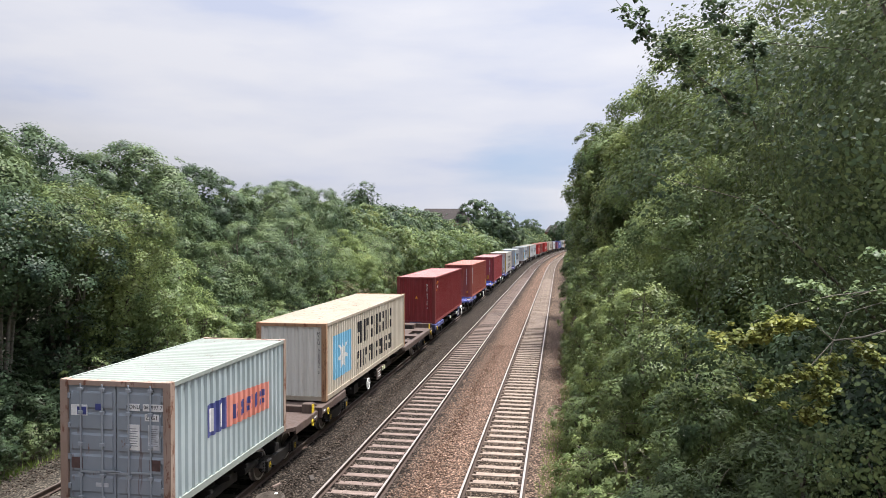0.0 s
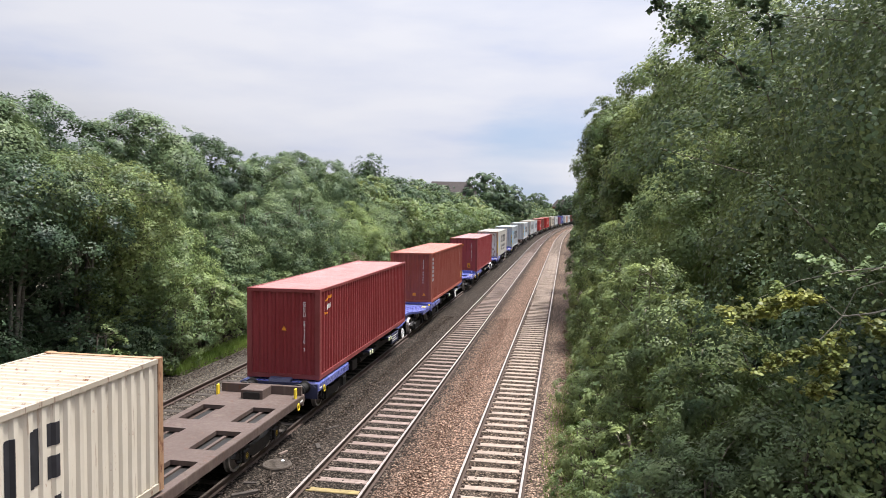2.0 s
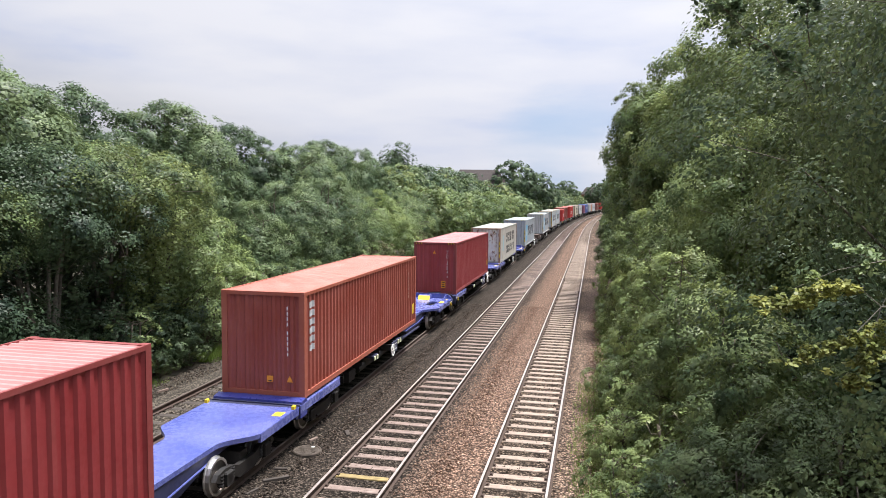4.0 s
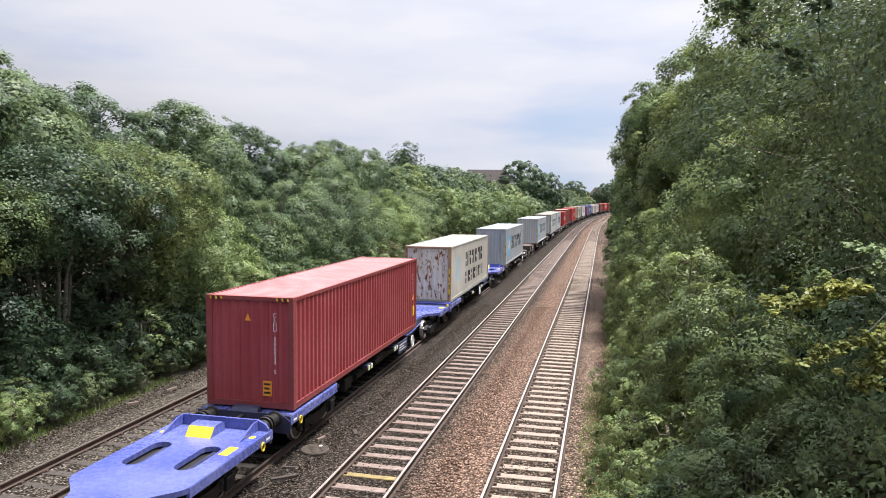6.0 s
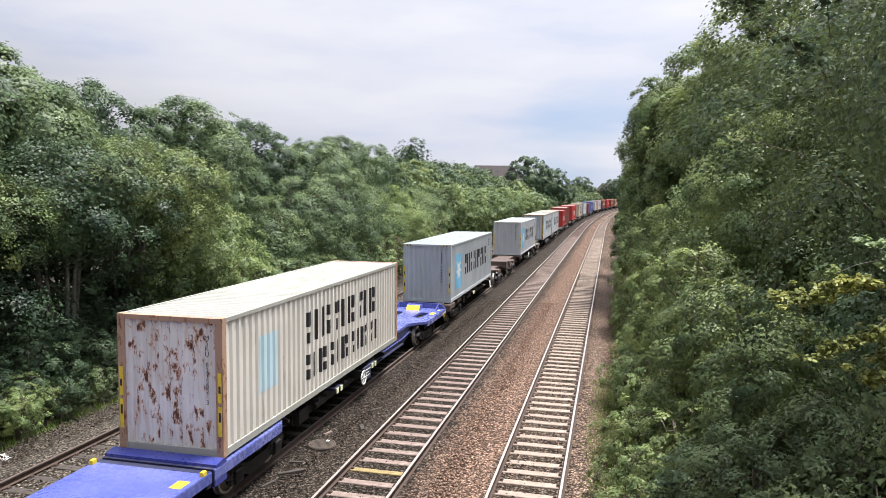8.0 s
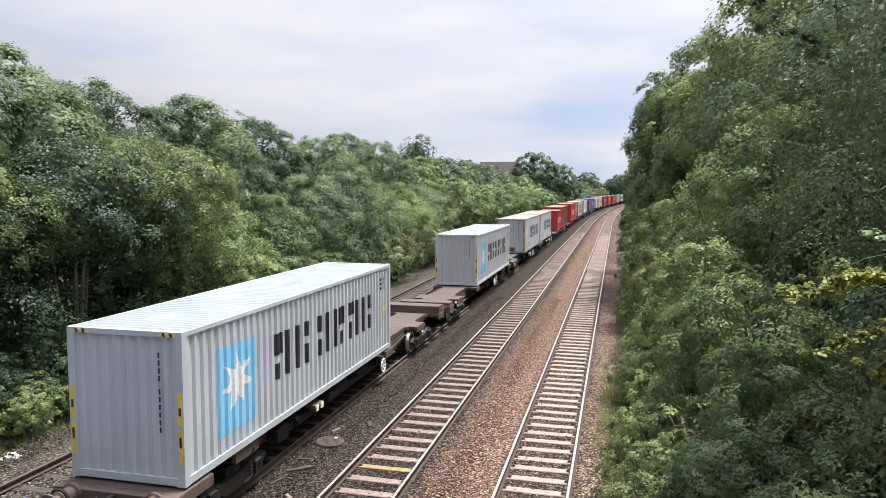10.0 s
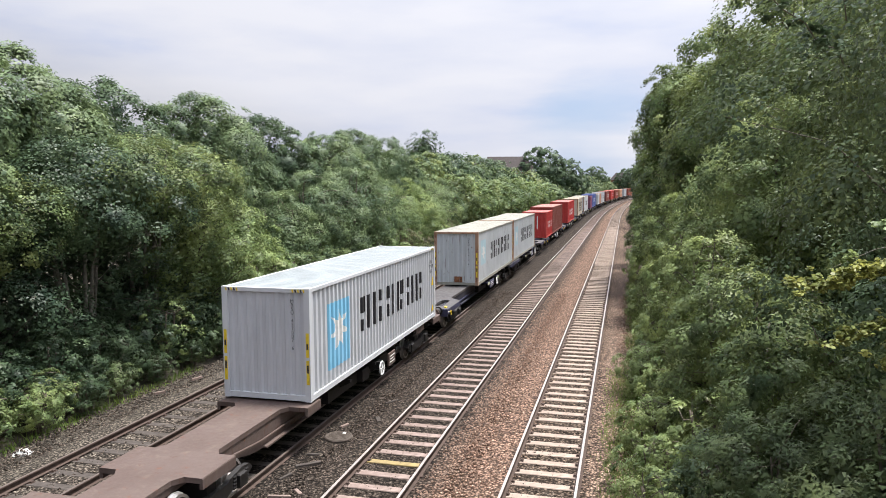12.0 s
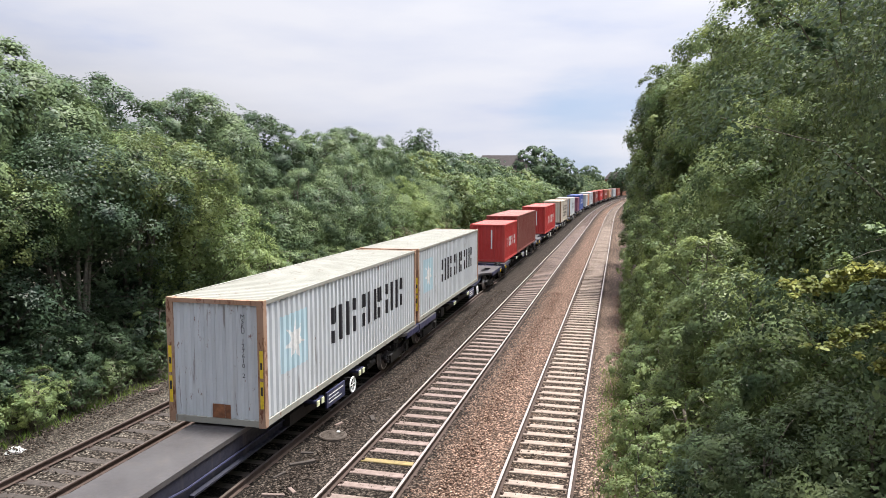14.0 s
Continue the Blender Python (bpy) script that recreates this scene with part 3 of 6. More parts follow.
def mark(g, x, pts, poly, lift=0.004):
    """Paint on a corrugated side wall: a convex polygon of (y, z), laid over the ridges."""
    ys = sorted({p[0] for p in pts} | {p[0] for p in poly})
    lo, hi = min(p[0] for p in poly), max(p[0] for p in poly)

    def depth(y):
        for (a, da), (b, db) in zip(pts, pts[1:]):
            if a <= y <= b:
                return da + (db - da) * (y - a) / max(1e-6, b - a)
        return 0.0

    def span(y):
        zs = []
        for (ya, za), (yb, zb) in zip(poly, poly[1:] + poly[:1]):
            if min(ya, yb) - 1e-6 <= y <= max(ya, yb) + 1e-6:
                if abs(yb - ya) < 1e-6:
                    zs += [za, zb]
                else:
                    zs.append(za + (zb - za) * (y - ya) / (yb - ya))
        return min(zs), max(zs)
    cols = [y for y in ys if lo - 1e-6 <= y <= hi + 1e-6]
    verts = []
    for y in cols:
        a, b = span(y)
        verts += [(x + depth(y) + lift, y, a), (x + depth(y) + lift, y, b)]
    g.add(verts, [(2 * i, 2 * i + 2, 2 * i + 3, 2 * i + 1) for i in range(len(cols) - 1)])


def glyph_bars(y0, y1, z0, z1, kind):
    """Plain strokes of a letter's size: one upright bar and two shorter blocks beside it."""
    w, h = y1 - y0, z1 - z0
    s = 0.30 * w
    a, b = (y0, y0 + 0.46 * w) if kind % 2 else (y1 - s, y0)
    k = (0.44, 0.56, 0.50)[kind % 3]
    return [square(a, a + s, z0, z1), square(b + 0.06 * w, b + 0.48 * w, z0 + (k + 0.09) * h, z1), square(b + 0.10 * w, b + 0.40 * w, z0, z0 + (k - 0.09) * h)]


def star(yc, zc, r, points=7, inner=0.42, turn=0.0):
    """A star as kites about its middle."""
    kites = []
    for k in range(points):
        a = turn + 2 * math.pi * k / points
        h = math.pi / points
        kites.append([(yc, zc), (yc + inner * r * math.sin(a - h), zc + inner * r * math.cos(a - h)), (yc + r * math.sin(a), zc + r * math.cos(a)),
                      (yc + inner * r * math.sin(a + h), zc + inner * r * math.cos(a + h))])
    return kites


def writing(text, size, material, parent, m, name="lettering"):
    cu = bpy.data.curves.new(name, "FONT")
    cu.body, cu.size, cu.align_x, cu.align_y = text, size, "CENTER", "CENTER"
    cu.extrude = 0.0015
    cu.materials.append(material)
    ob = new(name, cu)
    ob.parent = parent
    ob.matrix_basis = m
    return ob


def container(s, length, height, materials, label, marks=(), doors=False, trim=None, coarse=False, group="containers on the train"):
    """A steel freight container; its origin lies in the middle of its floor, its front end towards -y."""
    wall_m, roof_m, post_m = materials
    rusty = materials in (WORN, CREAM, RUSTED, STRIPED)
    y0, y1 = -length / 2, length / 2
    box = thing("shipping_container", pose(0, 0, 0), label, "shipping container", group)
    pitch = 0.278 if not coarse else 0.55
    ys = (y0 + 0.16, y1 - 0.16)
    for side in (-1, 1):
        g = Geo()
        wall_x(g, side * (HALF - 0.018), side, *ys, 0.16, height - 0.10, pitch)
        part("side_wall", g, wall_m, box)
        g = Geo().box(min(side * HALF, side * (HALF - 0.05)), max(side * HALF, side * (HALF - 0.05)), *ys, 0.012, 0.16)
        part("bottom_rail", g, roof_m if rusty else post_m, box)
        g = Geo().box(min(side * HALF, side * (HALF - 0.06)), max(side * HALF, side * (HALF - 0.06)), *ys, height - 0.10, height - 0.012)
        part("top_rail", g, roof_m if rusty else post_m, box)
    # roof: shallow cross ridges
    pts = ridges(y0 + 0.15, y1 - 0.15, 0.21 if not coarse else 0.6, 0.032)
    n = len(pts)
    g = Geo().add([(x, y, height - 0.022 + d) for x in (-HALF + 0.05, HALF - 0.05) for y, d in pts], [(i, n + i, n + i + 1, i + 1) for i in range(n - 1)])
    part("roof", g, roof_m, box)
    part("floor", Geo().box(-HALF + 0.05, HALF - 0.05, *ys, 0.10, 0.16), BLACK, box)
    for end, y in ((-1, y0), (1, y1)):
        ya, yb = (y, y + 0.16) if end < 0 else (y - 0.16, y)
        for side in (-1, 1):
            xa, xb = (HALF - 0.16, HALF) if side > 0 else (-HALF, -HALF + 0.16)
            g = Geo().prism([(xa, ya), (xb, ya), (xb, yb), (xa, yb)], "z", 0.118, height - 0.118)
            part("corner_post", g, post_m, box)
            for z in (0.0, height - 0.118):
                g = Geo().bevelled(xa, xb, ya, yb, z, z + 0.118, 0.008)
                g.box(xa + 0.055, xb - 0.055, ya - 0.002, ya + 0.01, z + 0.035, z + 0.085)
                part("corner_casting", g, trim or post_m, box)
        part("end_header", Geo().box(-HALF + 0.16, HALF - 0.16, ya + 0.01, yb - 0.02, height - 0.115, height - 0.012), post_m, box)
        part("end_sill", Geo().box(-HALF + 0.16, HALF - 0.16, ya + 0.01, yb - 0.02, 0.012, 0.15), roof_m if rusty else post_m, box)
        if doors and end < 0:
            continue
        g = Geo()
        wall_y(g, y - end * 0.045, end, -HALF + 0.16, HALF - 0.16, 0.15, height - 0.115)
        part("end_wall", g, wall_m, box)
    if doors:
        door_leaves(box, y0, height, doors)
    side_pts = ridges(*ys, pitch)
    layers = {}
    for name, material, polys in marks:
        if name in ("letter_bar", "serial_bar", "type_bar", "emblem_bar", "panel_letter"):
            for poly in polys:
                g = Geo()
                mark(g, HALF - 0.018, side_pts, [(y0 + a, z) for a, z in poly], 0.018 if name == "panel_letter" else 0.006)
                part(name, g, material, box)
            continue
        g = layers.setdefault((name, material.name), (Geo(), material))[0]
        k = len(layers)
        for poly in polys:
            mark(g, HALF - 0.018, side_pts, [(y0 + a, z) for a, z in poly], 0.003 + 0.003 * k)
    for (name, _), (g, material) in layers.items():
        part(name, g, material, box)
    MOVERS.append((box, s + length / 2, FLOOR))
    return box


def door_leaves(box, y, height, mats):
    skin, rod = mats
    for side in (-1, 1):
        x0, x1 = (0.012, HALF - 0.17) if side > 0 else (-HALF + 0.17, -0.012)
        g = Geo().box(x0, x1, y + 0.05, y + 0.09, 0.16, height - 0.12)
        # pressed panels with flat bands between them
        zs = np.linspace(0.24, height - 0.20, 6)
        leaf = part("door", g, skin, box, "grey ribbed steel door leaf, closed")
        for a, b in zip(zs, zs[1:]):
            part("door_panel", Geo().prism([(y + 0.05, a + 0.03), (y + 0.022, a + 0.075), (y + 0.022, b - 0.075), (y + 0.05, b - 0.03)], "x", x0 + 0.06, x1 - 0.06), skin, leaf)
        for k in (0.28, 0.74):
            x = x0 + (x1 - x0) * k
            part("lock_rod", Geo().lathe([(0.08, 0.0), (0.08, 0.019), (height - 0.08, 0.019), (height - 0.08, 0.0)], "z", (x, y + 0.0, 0), 8), rod, leaf)
            for z in (0.16, 0.62, 1.25, 1.9, height - 0.22):
                part("rod_bracket", Geo().bevelled(x - 0.05, x + 0.05, y - 0.022, y + 0.03, z, z + 0.07, 0.006), rod, leaf)
            part("handle", Geo().box(min(x, x - side * 0.42), max(x, x - side * 0.42), y - 0.03, y - 0.012, 0.70 + 0.05 * k, 0.735 + 0.05 * k), rod, leaf)
        xh = x1 if side > 0 else x0
        for z in (0.35, 0.95, 1.6, 2.2):
            part("hinge", Geo().bevelled(xh - 0.05, xh + 0.05, y + 0.012, y + 0.05, z, z + 0.11, 0.008), rod, leaf)


def slot(xc, y0, y1, w):
    """A long hole with round ends, in the plan."""
    r, pts = w / 2, []
    for k in range(7):
        a = math.pi * k / 6
        pts.append((xc + r * math.cos(a), y1 - r + r * math.sin(a)))
    for k in range(7):
        a = math.pi + math.pi * k / 6
        pts.append((xc + r * math.cos(a), y0 + r + r * math.sin(a)))
    return pts


def deck_outline(half_l, front, rear, waist, wide=1.28):
    """Plan of a smooth wagon deck: full width over the ends, curving in to a narrow waist. front and rear give the platforms' lengths."""
    right = [(wide, -half_l)]
    for d, y in ((1, -half_l + front), (-1, half_l - rear)):
        run = []
        for k in range(9):
            t = k / 8
            run.append((wide - (wide - waist) * (0.5 - 0.5 * math.cos(t * math.pi)) ** 0.8, y + d * 0.95 * t))
        right += run if d > 0 else run[::-1]
    right.append((wide, half_l))
    return right + [(-x, y) for x, y in right[::-1]]


def beam_outline(half_l, bumps, waist):
    """Plan of a spine wagon: a narrow spine with cross beams (y0, y1, half width)."""
    right = []
    for y0, y1, w in bumps:
        if y0 > -half_l + 0.01:
            right += [(waist, y0 - 0.22), (waist + 0.14, y0)]
        right += [(w, y0), (w, y1)]
        if y1 < half_l - 0.01:
            right += [(waist + 0.14, y1), (waist, y1 + 0.22)]
    return right + [(-x, y) for x, y in right[::-1]]


def bogie_parts(parent, yc, cap):
    bog = part("bogie", bogie_mesh(), None, parent, "black cast bogie frame with coil springs")
    bog.matrix_basis = pose(0, yc, 0)
    for dy in (-0.92, 0.92):
        ws = part("wheelset", wheel_mesh(), None, bog, "pair of steel wheels with bright rims")
        ws.matrix_basis = pose(0, dy, 0.425)
        WHEELS.append(ws)
        for side in (-1, 1):
            g = Geo().lathe([(side * 1.13, 0.0), (side * 1.13, 0.085), (side * 1.05, 0.10), (side * 1.0, 0.10)], "x", (0, dy, 0.425), 10)
            part("axle_cap", g, cap, bog, "painted axle end cap")
    return bog


CACHE = {}


def wheel_mesh():
    if "wheel" not in CACHE:
        g = Geo()
        for s in (-1, 1):
            prof = [(s * 0.70, 0.0), (s * 0.70, 0.09), (s * 0.715, 0.12), (s * 0.735, 0.33), (s * 0.70, 0.36), (s * 0.70, 0.445), (s * 0.725, 0.450), (s * 0.745, 0.425), (s * 0.835, 0.418), (s * 0.835, 0.36),
                    (s * 0.80, 0.34), (s * 0.785, 0.12), (s * 0.86, 0.10), (s * 0.86, 0.0)]
            g.lathe(prof, "x", (0, 0, 0), 18)
        g.lathe([(-0.70, 0.08), (0.70, 0.08)], "x", (0, 0, 0), 10)
        me = g.mesh("wheelset", STEEL)
        me.materials.append(TREAD)
        for f in me.polygons:
            f.material_index = int(math.hypot(f.center.y, f.center.z) > 0.37)
        CACHE["wheel"] = me
    return CACHE["wheel"]


def bogie_mesh():
    if "bogie" not in CACHE:
        g = Geo()
        frame_side = [(-1.42, 0.50), (-1.30, 0.62), (-1.00, 0.66), (-0.62, 0.60), (-0.42, 0.52), (0.42, 0.52), (0.62, 0.60), (1.00, 0.66), (1.30, 0.62), (1.42, 0.50),
                      (1.30, 0.44), (1.10, 0.34), (0.72, 0.34), (0.52, 0.30), (0.36, 0.22), (-0.36, 0.22), (-0.52, 0.30), (-0.72, 0.34), (-1.10, 0.34), (-1.30, 0.44)]
        for s in (-1, 1):
            a, b = sorted((s * 0.93, s * 1.05))
            g.prism(frame_side, "x", a, b)
            for dy in (-0.92, 0.92):
                g.bevelled(s * 1.0 - 0.13, s * 1.0 + 0.13, dy - 0.15, dy + 0.15, 0.28, 0.58, 0.03)
                for k in (-0.24, 0.24):
                    prof = []
                    for i in range(9):
                        z = 0.30 + 0.30 * i / 8
                        prof.append((z, 0.078 if i % 2 else 0.058))
                    g.lathe(prof, "z", (s * 1.02, dy + k, 0), 8)
        g.box(-0.95, 0.95, -0.17, 0.17, 0.42, 0.72)
        g.box(-0.60, 0.60, -1.40, -1.30, 0.46, 0.58)
        g.box(-0.60, 0.60, 1.30, 1.40, 0.46, 0.58)
        g.lathe([(0.70, 0.30), (0.86, 0.30)], "z", (0, 0, 0), 12)
        CACHE["bogie"] = g.mesh("bogie", BLACK)
    return CACHE["bogie"]


def buffers(parent, y, d, material, z=0.98):
    """Two buffers and the draw gear on a headstock at y; d points out of the wagon."""
    for side in (-1, 1):
        g = Geo().lathe([(y, 0.20), (y + d * 0.05, 0.20), (y + d * 0.07, 0.145), (y + d * 0.30, 0.150), (y + d * 0.33, 0.170), (y + d * 0.37, 0.165), (y + d * 0.39, 0.115), (y + d * 0.55, 0.105), (y + d * 0.55, 0.20), (y + d * 0.575, 0.225), (y + d * 0.60, 0.21), (y + d * 0.615, 0.0)],
                        "y", (side * 0.87, 0, z), 16)
        part("buffer", g, material, parent, "steel buffer with a round head")
    g = Geo().box(-0.05, 0.05, min(y, y + d * 0.40), max(y, y + d * 0.40), z - 0.10, z + 0.06)
    g.tube([(0, y + d * 0.34, z + 0.05), (0.03, y + d * 0.48, z - 0.05), (0, y + d * 0.56, z - 0.28), (-0.03, y + d * 0.40, z - 0.42)], [0.035, 0.035, 0.03, 0.025], 6)
    g.tube([(0.34, y, z - 0.02), (0.36, y + d * 0.16, z - 0.10), (0.34, y + d * 0.34, z - 0.34), (0.30, y + d * 0.48, z - 0.40)], [0.025] * 4, 6)
    g.tube([(-0.34, y, z - 0.02), (-0.36, y + d * 0.16, z - 0.10), (-0.34, y + d * 0.34, z - 0.34), (-0.30, y + d * 0.48, z - 0.40)], [0.025] * 4, 6)
    part("coupling", g, BLACK, parent, "black screw coupling and air hoses")


def wagon(s0, s1, deck_m, side_m, label, front=1.0, rear=1.0, waist=0.66, bumps=None, holes=(), couple=(True, True), cap=None, bogs=(2.3, 2.3), deck_z=(0.95, 1.06),
          plates=(), raised=(), reflectors=(6.35, 9.4), brake=11.4, panel=(9.75, 11.0), edge=None, load=(1.0, 12.0)):
    """A container flat wagon from s0 to s1 along the line; its origin lies on the rail at its middle. Fittings are given in metres from the front end."""
    half = (s1 - s0) / 2
    edge = edge or side_m
    # grey-decked wagons get webs darkened to stand for shade
    web_m = NAVY_SHADED if deck_m is BLUE_GREY else side_m
    w = thing("flat_wagon", pose(0, 0, 0), label, "freight wagon", "wagons of the train")
    plan = beam_outline(half, bumps, waist) if bumps else deck_outline(half, front, rear, waist)
    v, f = plate(plan, list(holes), *deck_z)
    part("deck", Geo().add(v, f), deck_m, w)
    ends = [(y0, y1, wd) for y0, y1, wd in bumps] if bumps else [(-half, -half + front, 1.28), (half - rear, half, 1.28)]
    for side in (-1, 1):
        for ya, yb, wd in ends:
            a, b = sorted((side * (wd - 0.06), side * (wd + 0.012)))
            part("platform_edge", Geo().box(a, b, ya + 0.003, yb - 0.003, 0.84, 1.045), edge, w)
    # black sheets added below the platforms so their slots look dark
    if not bumps:
        for ya, yb, _ in ends:
            part("underframe", Geo().box(-0.92, 0.92, ya + 0.2, yb - 0.05, 0.885, 0.905), BLACK, w)
    # the deep spine: shallow over the bogies, dropping in a curve between them
    fa, rb = -half + bogs[0] + 0.3, half - bogs[1] - 0.3
    low = [(-half + 0.15, 0.80)]
    for k in range(9):
        t = k / 8
        low.append((fa + 2.4 * t, 0.80 - 0.40 * (0.5 - 0.5 * math.cos(t * math.pi))))
    low += [(rb - (y - fa), z) for y, z in low[:0:-1]] + [(half - 0.15, 0.80)]
    for side in (-1, 1):
        a, b = sorted((side * (waist - 0.10), side * (waist - 0.02)))
        part("spine_web", Geo().prism([(-half + 0.15, 0.948), *low, (half - 0.15, 0.948)], "x", a, b), web_m, w)
        a, b = sorted((side * (waist - 0.02), side * (waist + 0.10)))
        part("spine_flange", Geo().box(a, b, fa + 2.4, rb - 2.4, 0.40, 0.44), web_m, w)
        part("brake_pipe", Geo().tube([(side * (waist + 0.02), fa + 0.4, 0.80), (side * (waist + 0.02), fa + 2.3, 0.62), (side * (waist + 0.02), rb - 2.3, 0.62), (side * (waist + 0.02), rb - 0.4, 0.80)], [0.022] * 4, 5), edge, w)
    l0, l1 = -half + load[0] + 2.6, -half + load[1] - 0.7
    mid = (l0 + l1) / 2
    for k in range(5):
        y = l0 + (l1 - l0) * k / 4
        part("outrigger", Geo().prism([(-1.18, 0.94), (1.18, 0.94), (1.18, 0.86), (0.6, 0.58), (-0.6, 0.58), (-1.18, 0.86)], "y", y - 0.05, y + 0.05), BLACK, w)
    for k in (-1.3, 0.7):
        part("brake_cylinder", Geo().lathe([(mid + k - 0.40, 0.0), (mid + k - 0.40, 0.13), (mid + k + 0.40, 0.13), (mid + k + 0.40, 0.0)], "y", (0.86, 0, 0.62), 12), BLACK, w)
    # black block added between the bogies to stand for deep shade
    part("brake_rigging", Geo().bevelled(-0.84, 0.84, max(fa + 2.0, l0 - 0.9), min(rb - 2.0, l1 + 0.2), 0.46, 0.80, 0.04), BLACK, w)
    part("control_box", Geo().bevelled(0.76, 1.02, mid - 2.9, mid - 2.3, 0.48, 0.84, 0.02), BLACK, w)
    for d, y, has in ((-1, -half, couple[0]), (1, half, couple[1])):
        part("headstock", Geo().box(-1.27, 1.27, min(y + d * 0.004, y - d * 0.14), max(y + d * 0.004, y - d * 0.14), 0.74, 1.064), side_m, w)
        if has:
            buffers(w, y, d, BLACK if side_m is not BROWN else BROWN)
        else:
            part("draw_bar", Geo().box(-0.12, 0.12, min(y, y + d * 0.5), max(y, y + d * 0.5), 0.78, 0.92), BLACK, w)
    for yc in (-half + bogs[0], half - bogs[1]):
        bogie_parts(w, yc, cap or BLACK)
    # hand brake wheel, reflectors and data panel hung from the frame
    if brake:
        yb = -half + brake
        ring = [(1.36, yb + 0.21 * math.cos(2 * math.pi * k / 20), 0.74 + 0.21 * math.sin(2 * math.pi * k / 20)) for k in range(21)]
        g = Geo().tube(ring, [0.024] * 21, 5)
        for k in range(3):
            a = math.pi * k / 3
            g.tube([(1.36, yb - 0.20 * math.cos(a), 0.74 - 0.20 * math.sin(a)), (1.36, yb + 0.20 * math.cos(a), 0.74 + 0.20 * math.sin(a))], [0.015, 0.015], 4)
        part("brake_wheel", g, WHITE, w, "white hand-brake wheel")
        part("brake_bracket", Geo().box(0.60, 1.35, yb - 0.03, yb + 0.03, 0.70, 0.94), BLACK, w)
    for y in reflectors:
        for dy in (-0.15, 0.15):
            part("reflector", Geo().bevelled(1.24, 1.268, -half + y + dy - 0.075, -half + y + dy + 0.075, 0.77, 0.92, 0.005), REFLECT, w, "pale yellow side reflector")
        part("reflector_bracket", Geo().box(0.60, 1.238, -half + y - 0.27, -half + y + 0.27, 0.86, 0.93), side_m, w)
    if panel:
        p0, p1 = -half + panel[0], -half + panel[1]
        part("data_panel", Geo().bevelled(1.20, 1.25, p0, p1, 0.52, 0.95, 0.01), side_m, w)
        for r in range(3):
            part("data_bar", Geo().box(1.25, 1.254, p0 + 0.12, p0 + 0.12 + (p1 - p0) * (0.8, 0.55, 0.7)[r], 0.82 - 0.10 * r, 0.85 - 0.10 * r), WHITE, w, "row of small white lettering as a bar")
    for d, has in ((-1, couple[0]), (1, couple[1])):
        if has and not bumps:
            yr = d * (half - 0.55)
            ring = [(1.315, yr + 0.075 * math.cos(2 * math.pi * k / 12), 0.83 + 0.095 * math.sin(2 * math.pi * k / 12)) for k in range(13)]
            part("lashing_ring", Geo().tube(ring, [0.020] * 13, 5), YELLOW, w, "yellow lashing ring")
            part("end_lettering", Geo().box(1.293, 1.296, d * (half - 0.25) - 0.10, d * (half - 0.25) + 0.10, 0.90, 0.95), WHITE, w, "small white lettering as a bar")
    for x, y, lx, ly, h, material, name in plates:
        part(name, Geo().bevelled(x - lx / 2, x + lx / 2, y - ly / 2, y + ly / 2, deck_z[1] - 0.005, deck_z[1] + h, min(0.02, h / 3)), material, w)
    for geo_args, material, name in raised:
        part(name, Geo().prism(*geo_args), material, w)
    MOVERS.append((w, (s0 + s1) / 2, 0.0))
    return w


FINE_PRINT = plain("fine_print", (0.26, 0.27, 0.28), 0.6, 0, 0.3, 8)
PALE_PLATE = plain("pale_plate", (0.50, 0.52, 0.54), 0.6, 0, 0.25, 8)
REFLECT = plain("reflector_pale", (0.74, 0.76, 0.50), 0.35, 0, 0.08, 10)
# pale roofs are coloured darker than their sides to offset overhead light
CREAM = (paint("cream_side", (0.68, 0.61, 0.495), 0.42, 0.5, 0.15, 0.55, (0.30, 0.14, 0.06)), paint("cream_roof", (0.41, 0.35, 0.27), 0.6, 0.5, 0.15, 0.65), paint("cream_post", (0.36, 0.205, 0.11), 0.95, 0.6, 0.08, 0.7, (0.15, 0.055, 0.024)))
# red roofs: faded, with the sky's reflection put into a paler colour
MAROON = (paint("maroon_side", (0.235, 0.022, 0.025), 0.05, 0.18, 0.04, 0.48), paint("maroon_roof", (0.42, 0.185, 0.175), 0.08, 0.25, 0.22, 0.55), paint("maroon_post", (0.21, 0.032, 0.030), 0.10, 0.2, 0.06, 0.55))
RUSSET = (paint("russet_side", (0.31, 0.064, 0.042), 0.05, 0.2, 0.10, 0.5), paint("russet_roof", (0.42, 0.170, 0.130), 0.08, 0.25, 0.18, 0.55), paint("russet_post", (0.36, 0.09, 0.05), 0.12, 0.2, 0.10, 0.55))
BURGUNDY = (paint("burgundy_side", (0.35, 0.052, 0.058), 0.03, 0.15, 0.08, 0.48), paint("burgundy_roof", (0.42, 0.185, 0.185), 0.05, 0.2, 0.25, 0.55), paint("burgundy_post", (0.24, 0.04, 0.04), 0.06, 0.2, 0.08, 0.5))
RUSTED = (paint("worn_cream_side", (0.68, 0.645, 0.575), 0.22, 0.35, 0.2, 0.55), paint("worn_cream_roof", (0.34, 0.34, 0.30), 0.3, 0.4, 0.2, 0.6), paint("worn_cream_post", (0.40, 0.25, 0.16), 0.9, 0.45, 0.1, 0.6))


